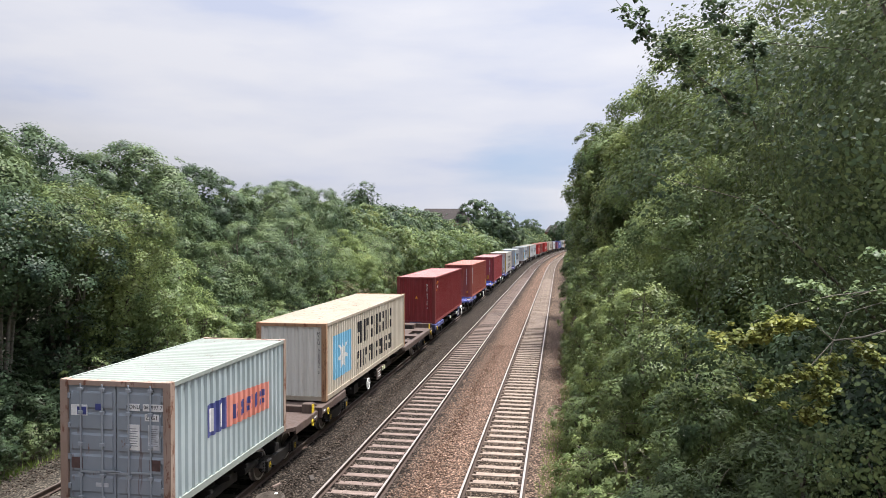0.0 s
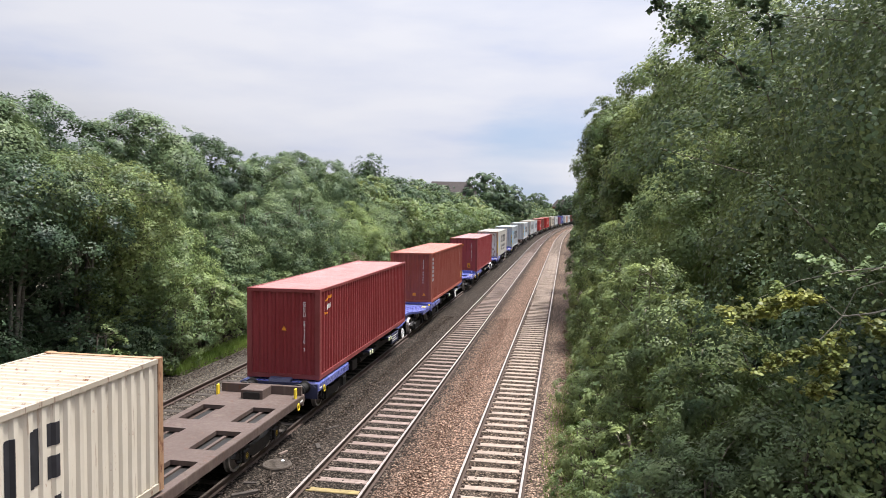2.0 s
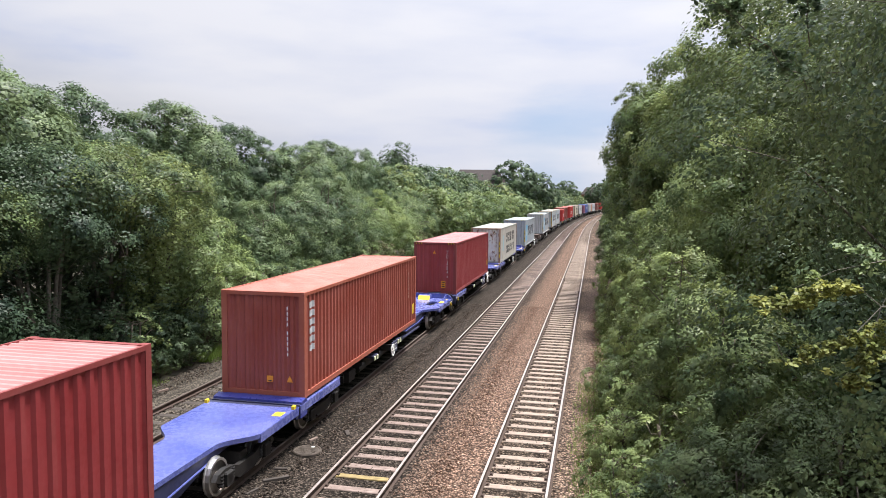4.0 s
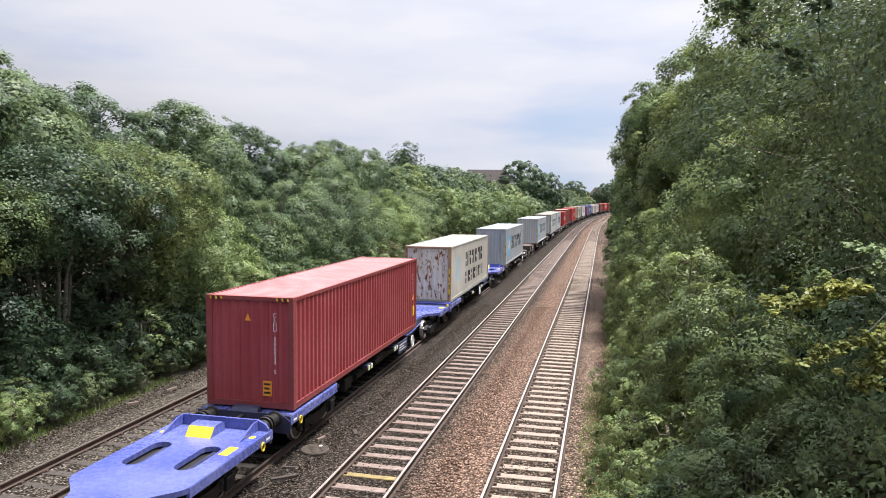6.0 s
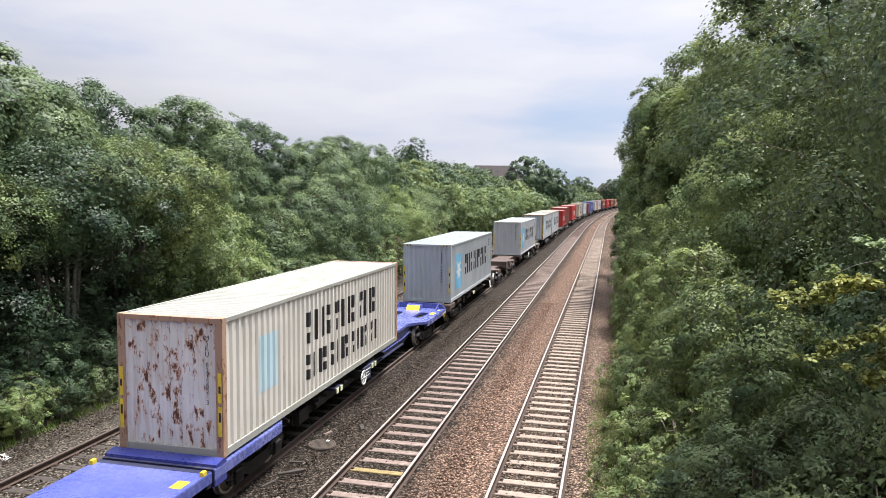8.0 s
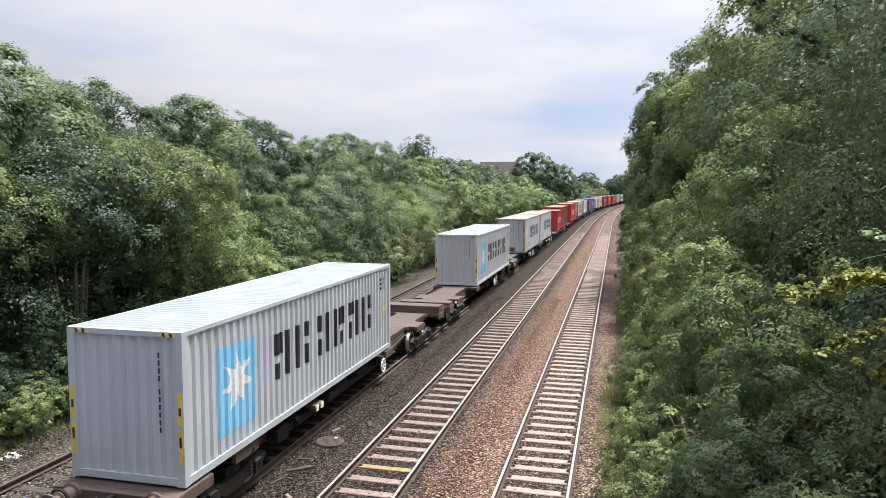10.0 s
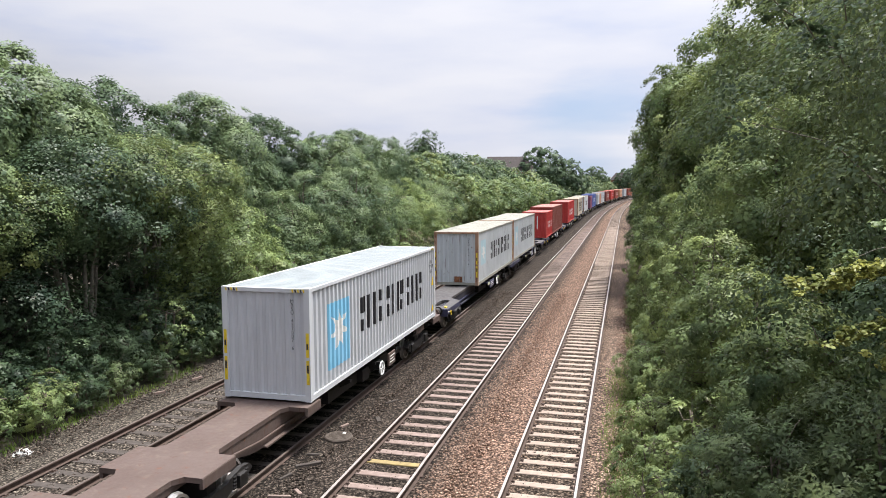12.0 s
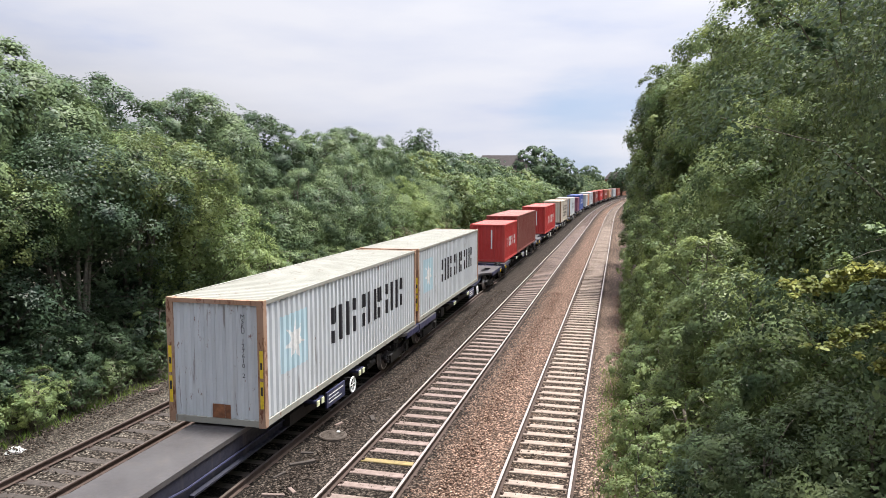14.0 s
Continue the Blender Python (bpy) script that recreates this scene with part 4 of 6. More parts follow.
def rusted_mat(name):
    """Old cream paint broken by blotches of dark rust with orange rims and runs below them."""
    m = Mat(name)
    base = m.mix(m.ramp(m.noise(0.8, 4), [(0.35, 0), (0.7, 1)]), (0.60, 0.57, 0.51), (0.74, 0.72, 0.66))
    n = m.noise(4.6, 9, 0.72, stretch=(1.25, 1, 0.55))
    runs = m.ramp(m.noise(6.0, 6, 0.6, stretch=(1.2, 1, 0.10)), [(0.54, 0), (0.66, 0.5)])
    base = m.mix(runs, base, (0.44, 0.27, 0.15))
    base = m.mix(m.ramp(n, [(0.53, 0), (0.575, 0.9)]), base, (0.40, 0.19, 0.085))
    base = m.mix(m.ramp(n, [(0.575, 0), (0.605, 1)]), base, m.mix(m.noise(14, 4), (0.050, 0.020, 0.014), (0.14, 0.050, 0.026)))
    m.color(base).rough(m.ramp(n, [(0.5, 0.5), (0.6, 0.85)]))
    m.bump(m.noise(20, 5), 0.2, 0.008)
    return m.m


RUSTED_END = rusted_mat("rusted_end")
CREAM_END = paint("cream_end", (0.72, 0.70, 0.645), 0.30, 0.8, 0.2, 0.55, (0.22, 0.12, 0.07))
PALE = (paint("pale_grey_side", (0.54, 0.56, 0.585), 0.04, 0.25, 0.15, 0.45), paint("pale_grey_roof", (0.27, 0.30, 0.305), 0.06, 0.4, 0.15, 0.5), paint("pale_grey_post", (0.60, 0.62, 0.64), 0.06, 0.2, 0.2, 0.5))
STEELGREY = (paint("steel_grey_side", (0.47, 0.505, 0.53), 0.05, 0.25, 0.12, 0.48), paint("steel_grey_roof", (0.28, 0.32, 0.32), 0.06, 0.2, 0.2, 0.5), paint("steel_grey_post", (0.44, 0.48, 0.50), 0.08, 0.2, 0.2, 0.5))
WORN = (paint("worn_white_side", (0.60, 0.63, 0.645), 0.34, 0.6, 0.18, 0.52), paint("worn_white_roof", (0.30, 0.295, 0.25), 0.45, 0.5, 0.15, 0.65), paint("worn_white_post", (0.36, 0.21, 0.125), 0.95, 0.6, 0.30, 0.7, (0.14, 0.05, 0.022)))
WORN_END = paint("worn_white_end", (0.56, 0.60, 0.62), 0.62, 0.7, 0.15, 0.55, (0.13, 0.05, 0.025))
STRIPED = (paint("mint_grey_side", (0.43, 0.51, 0.52), 0.16, 0.8, 0.3, 0.55), paint("mint_grey_roof", (0.30, 0.335, 0.30), 0.35, 0.6, 0.15, 0.65), paint("rust_post", (0.36, 0.25, 0.19), 0.95, 0.5, 0.2, 0.65, (0.17, 0.07, 0.04)))
DOOR_GREY = paint("door_grey", (0.27, 0.31, 0.345), 0.45, 0.6, 0.2, 0.55)
ROD_GREY = paint("rod_grey", (0.33, 0.365, 0.395), 0.15, 0.3, 0.15, 0.5)
SCARLET = (paint("scarlet_side", (0.52, 0.035, 0.030), 0.04, 0.2, 0.1, 0.5), paint("scarlet_roof", (0.55, 0.11, 0.09), 0.06, 0.2, 0.2, 0.55), paint("scarlet_post", (0.50, 0.05, 0.04), 0.08, 0.2, 0.1, 0.5))
OXIDE = (paint("oxide_side", (0.23, 0.060, 0.045), 0.06, 0.2, 0.1, 0.5), paint("oxide_roof", (0.36, 0.14, 0.11), 0.08, 0.25, 0.2, 0.55), paint("oxide_post", (0.22, 0.06, 0.045), 0.1, 0.2, 0.1, 0.5))
COBALT = (paint("cobalt_side", (0.06, 0.11, 0.34), 0.06, 0.2, 0.15, 0.5),) * 3
PLUM = (paint("plum_side", (0.25, 0.08, 0.13), 0.06, 0.2, 0.15, 0.5),) * 3
TAN = (paint("tan_side", (0.55, 0.28, 0.16), 0.08, 0.2, 0.15, 0.5),) * 3


def word(y0, y1, z0, z1, n, seed, gap=0.28):
    """n plain letter-sized marks between y0 and y1."""
    w = (y1 - y0) / n
    out = []
    for k in range(n):
        out += glyph_bars(y0 + k * w + w * gap / 2, y0 + (k + 1) * w - w * gap / 2, z0, z1, seed + k)
    return out


def square(y0, y1, z0, z1):
    return [(y0, z0), (y1, z0), (y1, z1), (y0, z1)]


def end_plate(box, length, x, z, w, h, material, label, bars=0, tri=False):
    """A placard on the front end."""
    y = -length / 2 + 0.022
    g = Geo()
    if tri:
        g.prism([(x - w / 2, z), (x + w / 2, z), (x, z + h)], "y", y - 0.008, y)
    else:
        g.box(x - w / 2, x + w / 2, y - 0.008, y, z, z + h)
    p = part("placard", g, material, box, label)
    if bars:
        for k in range(bars):
            zz = z + h * (0.16 + 0.72 * k / max(1, bars - 0.4))
            part("placard_bar", Geo().box(x - w * 0.36, x + w * (0.36 - 0.1 * (k % 2)), y - 0.012, y - 0.008, zz, zz + (h * 0.13 if material is ORANGE else 0.016)), LETTER if material is ORANGE else FINE_PRINT, p)


def side_plate(box, length, a, z, w, h, material, label, tri=False):
    y = -length / 2 + a
    pts = [(y - w / 2, z), (y + w / 2, z), (y, z + h)] if tri else square(y - w / 2, y + w / 2, z, z + h)
    part("placard", Geo().prism(pts, "x", HALF - 0.02, HALF - 0.008), material, box, label)


L40, L20, HC, STD = 12.192, 6.058, 2.896, 2.591


def build_train():
    b = container(13.05, L20, STD, STRIPED, "pale mint-grey container with rust-stained posts and grey doors on a wagon",
                  [("blue_panel", NAVY, [square(1.53, 2.50, 1.05, 1.77)]), ("coral_panel", CORAL, [[(2.53, 1.03), (4.92, 0.92), (4.92, 1.63), (2.53, 1.77)]]),
                   ("panel_bar", WHITE, [square(1.64, 1.80, 1.14, 1.66)]), ("panel_stripe", WHITE, [square(2.12, 2.28, 1.14, 1.66)]),
                   ("panel_letter", NAVY, word(2.8, 4.75, 1.15, 1.50, 6, 1))], doors=(DOOR_GREY, ROD_GREY))
    end_plate(b, L20, 0.40, 2.00, 0.28, 0.14, WHITE, "white serial plate")
    end_plate(b, L20, 0.83, 2.00, 0.44, 0.14, WHITE, "white serial plate")
    writing("PONU", 0.108, LETTER, b, pose(0.40, -L20 / 2 + 0.012, 2.075, 90, 0, 0), "serial_number")
    writing("062997 7", 0.108, LETTER, b, pose(0.83, -L20 / 2 + 0.012, 2.075, 90, 0, 0), "serial_number")
    end_plate(b, L20, 0.80, 1.80, 0.30, 0.14, WHITE, "white type plate")
    end_plate(b, L20, 0.40, 1.20, 0.26, 0.52, WHITE, "white notice sticker with rows of fine bars", 8)
    end_plate(b, L20, 0.84, 1.22, 0.24, 0.50, PALE_PLATE, "pale worn sticker with rows of fine bars", 9)
    end_plate(b, L20, 0.86, 0.80, 0.24, 0.22, RUST_DARK, "dark rust-red patch")
    end_plate(b, L20, -0.86, 0.78, 0.24, 0.22, RUST_DARK, "dark rust-red patch")
    end_plate(b, L20, -0.30, 0.42, 0.28, 0.08, PALE_PLATE, "pale worn sticker")
    end_plate(b, L20, -0.36, 1.98, 0.16, 0.13, NAVY, "small blue badge")
    end_plate(b, L20, -0.80, 1.86, 0.36, 0.22, WHITE, "white and navy owner's plate", 0)
    part("placard", Geo().box(-0.84, -0.64, -L20 / 2 + 0.006, -L20 / 2 + 0.012, 1.88, 2.04), NAVY, b, "navy panel on the owner's plate")
    writing("22G1", 0.12, LETTER, b, pose(0.80, -L20 / 2 + 0.012, 1.87, 90, 0, 0), "type_code")

    b = container(22.62, L40, STD, CREAM, "cream container with black bars, star panel and rusty edges",
                  [("star_panel", STAR_BLUE, [square(0.9, 2.95, 0.53, 2.05)]), ("star", WHITE, star(1.95, 1.28, 0.66)),
                   ("letter_bar", LETTER, word(3.6, 9.6, 1.32, 2.18, 6, 0) + word(3.6, 9.55, 0.38, 1.04, 7, 2))])
    for o in b.children:
        if o.name.startswith("end_wall"):
            o.data.materials[0] = CREAM_END
    stacked("MSKU 638082 2", 0.96, STD - 0.34, L40, b, LETTER, 0.108)

    b = container(43.70, L40, HC, MAROON, "dark red container with an amber emblem on a blue wagon",
                  [("emblem_bar", WHITE, [square(0.55, 0.66, 2.14, 2.30), square(0.72, 0.83, 2.16, 2.32), square(0.88, 0.99, 2.18, 2.33), square(1.05, 1.18, 2.20, 2.36)]), ("emblem_arc", ORANGE, [[(0.62, 2.42), (0.9, 2.50), (1.25, 2.52), (1.25, 2.60), (0.95, 2.60), (0.72, 2.54)], [(0.46, 2.12), (0.50, 2.04), (0.66, 2.01), (0.90, 2.06), (0.70, 2.08)]])])
    stacked("GCXU 573178 3", 0.70, 2.42, L40, b)
    end_plate(b, L40, 0.02, 1.55, 0.17, 0.16, ORANGE, "small orange warning triangle", 0, True)

    b = container(62.65, L40, HC, RUSSET, "russet-red container with orange end placards on a blue wagon",
                  [("serial_bar", WHITE, serial_bars(11.0)), ("letter_bar", PALE_PLATE, [square(0.42, 0.74, z, z + 0.17) for z in (2.42, 2.18, 1.94, 1.70, 1.46, 1.22)])])
    white_serial(b, L40, HC, 9)
    end_plate(b, L40, 0.78, 0.42, 0.18, 0.18, ORANGE, "small orange warning triangle", 0, True)
    end_plate(b, L40, 0.20, 0.40, 0.18, 0.17, ORANGE, "small orange placard", 1)
    side_plate(b, L40, 11.75, 0.45, 0.22, 0.42, YELLOW, "yellow edge placard")

    b = container(84.08, L40, HC, BURGUNDY, "burgundy container with pale ridges and an orange height placard", [("serial_bar", WHITE, serial_bars(11.55))])
    stacked("CLHU 506624 5", 0.70, 2.42, L40, b)
    end_plate(b, L40, -0.05, 2.26, 0.17, 0.18, ORANGE, "small orange warning triangle", 0, True)
    end_plate(b, L40, 0.48, 0.32, 0.24, 0.40, ORANGE, "orange height placard with dark bars", 3)
    end_plate(b, L40, 1.05, 0.05, 0.15, 0.10, WHITE, "small white plate", 1)
    side_plate(b, L40, 11.75, 0.55, 0.24, 0.40, YELLOW, "yellow height placard")
    side_plate(b, L40, 11.70, 1.22, 0.22, 0.20, ORANGE, "orange warning triangle", True)
    hazard(b, L40, HC)

    b = container(103.12, L40, HC, RUSTED, "worn cream container with heavily rusted end and black lettering bars",
                  [("star_panel", STAR_FADED, [square(1.6, 2.5, 0.9, 2.2)]), ("letter_bar", LETTER, word(4.05, 9.95, 1.50, 2.32, 6, 0) + word(4.05, 9.95, 0.54, 1.20, 7, 2))])
    for o in b.children:
        if o.name.startswith("end_wall"):
            o.data.materials[0] = RUSTED_END
    stacked("MSKU 821582 3", 0.86, HC - 0.42, L40, b, LETTER, 0.112)
    edge_tape(b, L40)

    b = container(124.40, L40, HC, STEELGREY, "pale grey container with a star panel and black lettering bars",
                  [("star_panel", STAR_BLUE, [square(1.2, 2.7, 0.5, 2.3)]), ("star", WHITE, star(1.98, 1.5, 0.66)), ("letter_bar", LETTER, word(3.45, 10.5, 1.05, 2.12, 6, 0)),
                   ("type_bar", LETTER, [square(11.18 + 0.16 * j, 11.27 + 0.16 * j, z, z + 0.085) for z in (2.42, 2.27, 2.12) for j in range(3)])])
    dark_serial(b, L40, HC, 10)
    edge_tape(b, L40)
    side_plate(b, L40, 11.5, 1.38, 0.26, 0.24, YELLOW, "yellow warning triangle", True)
    hazard(b, L40, HC)

    b = container(152.50, L40, HC, PALE, "clean pale grey container with a star panel and black lettering bars",
                  [("star_panel", STAR_BLUE, [square(1.22, 2.7, 0.5, 2.3)]), ("star", WHITE, star(1.98, 1.5, 0.66)), ("letter_bar", LETTER, word(3.45, 10.42, 1.07, 2.10, 6, 0)),
                   ])
    stacked("MRSU 457007 6", 0.74, HC - 0.33, L40, b, LETTER, 0.100)
    edge_tape(b, L40)
    hazard(b, L40, HC)
    side_marks(b, L40, HC, ("L", "RSU", "57 078", "6G1"))

    for s0 in (173.62, 186.18):
        b = container(s0, L40, HC, WORN, "worn white container with rusty corner posts and black lettering bars",
                      [("star_panel", STAR_FADED, [square(0.9, 2.35, 1.0, 2.36)]), ("star", WHITE, star(1.62, 1.68, 0.55)), ("letter_bar", LETTER, word(3.7, 10.7, 1.06, 2.06, 6, 0))])
        for o in b.children:
            if o.name.startswith("end_wall"):
                o.data.materials[0] = WORN_END
        if s0 < 180:
            stacked("MSKU 127610 2", 0.70, HC - 0.38, L40, b, LETTER, 0.112)
        else:
            dark_serial(b, L40, HC, 10)
        edge_tape(b, L40)
        end_plate(b, L40, 0.05, 0.16, 0.30, 0.32, RUST, "rust-brown patch plate", 0)
        end_plate(b, L40, 0.28, 0.16, 0.14, 0.32, RUST, "rust-brown patch plate", 0)

    b = container(207.9, L20, STD, SCARLET, "short bright red container with white lettering bars", [("letter_bar", WHITE, word(0.9, 5.2, 0.95, 1.6, 7, 2, 0.4))])
    end_plate(b, L20, 0.30, 0.9, 0.10, 1.3, WHITE, "white upright bar of small lettering")
    container(214.25, L40, HC, OXIDE, "dull oxide-red container without lettering", [("serial_bar", WHITE, serial_bars(0.5))])
    b = container(235.5, L40, HC, SCARLET, "bright red container with white lettering bars", [("letter_bar", WHITE, word(3.2, 10.2, 0.9, 1.75, 9, 1, 0.45))])
    end_plate(b, L40, 0.30, 0.9, 0.10, 1.5, WHITE, "white upright bar of small lettering")
    container(256.4, L40, HC, CREAM, "cream container with dark lettering bars", [("letter_bar", LETTER, word(4.2, 10.8, 1.45, 2.2, 6, 0) + word(4.2, 10.8, 0.6, 1.3, 7, 1))])
    far = [(274.6, L40, HC, WORN, "worn white container with dark lettering bars"), (295.0, L20, STD, PLUM, "short plum-coloured container"), (301.4, L40, HC, COBALT, "blue container"),
           (322.0, L20, STD, PALE, "short pale grey container"), (328.4, L20, STD, TAN, "short tan container"), (336.0, L40, HC, PALE, "pale grey container"),
           (356.0, L40, HC, OXIDE, "oxide-red container"), (376.0, L40, HC, SCARLET, "bright red container"), (396.0, L40, HC, RUSSET, "russet container"), (416.0, L40, HC, TAN, "tan container"),
           (436.0, L40, HC, STEELGREY, "grey container"), (456.0, L40, HC, RUSSET, "russet container")]
    for s0, l, h, mats, label in far:
        container(s0, l, h, mats, label + " far along the train", [("letter_bar", LETTER if mats in (WORN, PALE) else WHITE, word(l * 0.4, l * 0.85, 1.1, 2.0, 5, 1))] if l > 7 else [], coarse=True)

    # wagons
    wagon(10.2, 21.6, BROWN, BROWN, "brown container wagon, rust-stained, with a yellow end plate", 1.6, 1.9, cap=YELLOW, bogs=(2.2, 2.5), reflectors=(), brake=0, panel=None, load=(2.0, 9.0),
          plates=[(1.05, 5.45, 0.30, 0.25, 0.30, BROWN, "end_post"), (-1.05, 5.45, 0.30, 0.25, 0.30, BROWN, "end_post"), (1.215, 5.45, 0.016, 0.20, 0.26, YELLOW, "end_marker"), (0, 5.5, 1.7, 0.16, 0.2, BROWN, "end_box")])
    h = 10.1
    # a black plate on the box step stands for its shaded opening
    wagon(22.0, 42.2, BROWN, BROWN, "brown container wagon with pockets in its worn deck", 2.6, 7.6, waist=0.7,
          holes=[slot_box(x, h - 1.6 - k * 2.1 - 1.35, h - 1.6 - k * 2.1, 0.66) for x in (-0.74, 0.74) for k in range(3)], cap=YELLOW, bogs=(2.3, 2.6), reflectors=(8.3,), brake=5.4, panel=(7.2, 7.9),
          plates=[(0, h - 0.50, 0.66, 0.62, 0.27, BROWN, "box_step"), (0, h - 0.83, 0.50, 0.02, 0.20, BLACK, "box_mouth"), (-1.20, h - 0.50, 0.05, 0.13, 0.30, YELLOW, "end_marker"), (1.20, h - 0.50, 0.05, 0.13, 0.30, YELLOW, "end_marker"), (0, h - 0.12, 2.5, 0.09, 0.27, BROWN, "end_wall"),
                  (1.262, h - 5.3, 0.016, 1.1, -0.05, YELLOW, "deck_mark")])
    for a, b2, c in ((43.35, 62.15, 82.75), (83.75, 102.6, 123.1)):
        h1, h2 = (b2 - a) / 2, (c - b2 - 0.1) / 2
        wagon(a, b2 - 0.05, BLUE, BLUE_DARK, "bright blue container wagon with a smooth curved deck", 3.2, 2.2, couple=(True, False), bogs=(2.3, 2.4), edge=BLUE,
              plates=[(1.05, h1 - 0.75, 0.24, 0.34, 0.006, YELLOW, "deck_mark"), (1.24, h1 - 0.25, 0.08, 0.12, 0.10, YELLOW, "lamp_bracket"), (-1.24, h1 - 0.25, 0.08, 0.12, 0.10, YELLOW, "lamp_bracket")],
              raised=[(([(-h1 + 0.02, 1.055), (-h1 + 0.30, 1.055), (-h1 + 0.26, 1.20), (-h1 + 0.10, 1.17)], "x", -0.36, 0.36), BLUE_DARK, "hood"),
                      (([(-1.28, 0.62), (1.28, 0.62), (1.28, 0.95), (1.05, 1.10), (-1.05, 1.10), (-1.28, 0.95)], "y", -h1 - 0.012, -h1 + 0.016), BLUE_DARK, "end_plate")])
        wagon(b2 + 0.05, c, BLUE, BLUE_DARK, "bright blue container wagon with slotted end deck and a yellow plate", 3.0, 3.5, couple=(False, True), bogs=(2.2, 2.6), edge=BLUE,
              holes=[slot(x, h2 - 2.75, h2 - 1.35, 0.44) for x in (-0.60, 0.60)], reflectors=(6.8, 9.9), brake=8.6, panel=(8.9, 9.6),
              plates=[(1.02, h2 - 1.55, 0.22, 0.50, 0.006, YELLOW, "deck_mark"), (1.10, h2 - 0.62, 0.12, 0.16, 0.006, YELLOW, "deck_mark"), (-1.10, h2 - 0.75, 0.12, 0.16, 0.006, YELLOW, "deck_mark")],
              raised=[(([(h2 - 1.1, 1.055), (h2 - 0.15, 1.055), (h2 - 0.15, 1.30), (h2 - 0.35, 1.29)], "x", x - 0.02, x + 0.02), BLUE, "gusset") for x in (-0.98, 0.98)]
              + [(([(-1.26, 1.0), (1.26, 1.0), (1.26, 1.12), (1.18, 1.22), (0.98, 1.31), (-0.98, 1.31), (-1.18, 1.22), (-1.26, 1.12)], "y", h2 - 0.15, h2 - 0.08), BLUE, "end_wall"),
                 (([(-h2 - 0.006, 0.70), (-h2 + 0.44, 0.70), (-h2 + 0.44, 1.10), (-h2 + 0.34, 1.17), (-h2 + 0.06, 1.12)], "x", -1.285, 1.285), BLUE_DEEP, "end_block"),
                 (([(h2 - 0.92, 1.055), (h2 - 0.30, 1.055), (h2 - 0.30, 1.26), (h2 - 0.40, 1.29), (h2 - 0.66, 1.29), (h2 - 0.74, 1.26)], "x", -0.42, 0.22), BLUE, "hood"),
                 (([(h2 - 0.935, 1.062), (h2 - 0.915, 1.062), (h2 - 0.735, 1.262), (h2 - 0.755, 1.272)], "x", -0.415, 0.215), YELLOW, "hood_plate")])
    wagon(124.0, 144.35, BROWN, BROWN, "dull brown spine wagon with cross beams, its rear half empty", waist=0.62, bogs=(2.4, 2.9),
          bumps=[(-10.175, -8.9, 1.25), (-7.9, -6.9, 1.15), (1.8, 2.6, 1.25), (6.25, 7.35, 1.10), (9.25, 10.175, 1.25)],
          plates=[(0, 10.17 - 0.48, 2.46, 0.72, 0.34, BROWN, "end_box")], reflectors=(6.4,), panel=None, load=(0.4, 12.4))
    wagon(145.5, 165.3, BROWN, BROWN, "dull brown spine wagon with cross beams, its front half empty", waist=0.62, bogs=(2.9, 2.6),
          bumps=[(-9.9, -9.0, 1.25), (-7.6, -6.4, 1.14), (-3.2, -2.4, 1.25), (6.7, 7.8, 1.14), (8.8, 9.9, 1.25)],
          plates=[(0, -9.9 + 0.42, 2.46, 0.70, 0.18, BROWN, "end_box")], brake=12.0, reflectors=(), panel=(13.0, 13.7), load=(7.2, 19.0))
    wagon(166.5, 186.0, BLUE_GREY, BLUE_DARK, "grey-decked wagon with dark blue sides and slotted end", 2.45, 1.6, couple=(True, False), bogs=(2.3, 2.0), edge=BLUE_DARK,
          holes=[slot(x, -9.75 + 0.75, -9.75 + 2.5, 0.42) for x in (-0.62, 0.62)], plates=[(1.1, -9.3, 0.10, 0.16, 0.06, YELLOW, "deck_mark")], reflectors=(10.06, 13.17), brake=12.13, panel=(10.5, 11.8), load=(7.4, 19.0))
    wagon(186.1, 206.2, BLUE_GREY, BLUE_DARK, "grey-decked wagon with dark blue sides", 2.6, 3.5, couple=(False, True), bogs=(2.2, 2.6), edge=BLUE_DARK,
          holes=[slot(x, 10.05 - 3.3, 10.05 - 1.35, 0.42) for x in (-0.62, 0.62)])
    for s0, s1 in ((207.3, 227.5), (228.6, 248.4), (249.5, 269.3), (270.4, 290.2), (294.4, 314.2), (321.4, 349.0), (350.1, 369.5), (370.5, 389.5), (390.5, 409.5), (410.5, 429.5), (430.5, 449.5), (450.5, 469.5)):
        wagon(s0, s1, BLUE_GREY, BLUE_DARK, "dark flat wagon under containers far along the train", 2.6, 2.6)


def slot_box(xc, y0, y1, w):
    return [(xc - w / 2, y0), (xc + w / 2, y0), (xc + w / 2, y1), (xc - w / 2, y1)]


def stacked(text, x, top, length, box, material=WHITE, pitch=0.122):
    """Upright characters one below another on the front end."""
    for k, ch in enumerate(text):
        if ch != " ":
            writing(ch, 1.27 * pitch, material, box, pose(x, -length / 2 + 0.020, top - pitch * k, 90, 0, 0), "serial_character")


def serial_bars(a):
    return [square(a, a + 0.12, 2.2 - 0.16 * k, 2.3 - 0.16 * k) for k in range(7)]


def upright_bars(box, length, height, n, material, label):
    y = -length / 2 + 0.024
    for k in range(n):
        z = height - 0.40 - 0.145 * k - (0.10 if k > 3 else 0)
        part("serial_bar", Geo().box(0.70, 0.738, y - 0.004, y, z - 0.10, z), material, box, label)


def white_serial(box, length, height, n):
    upright_bars(box, length, height, n, WHITE, "small white bar")


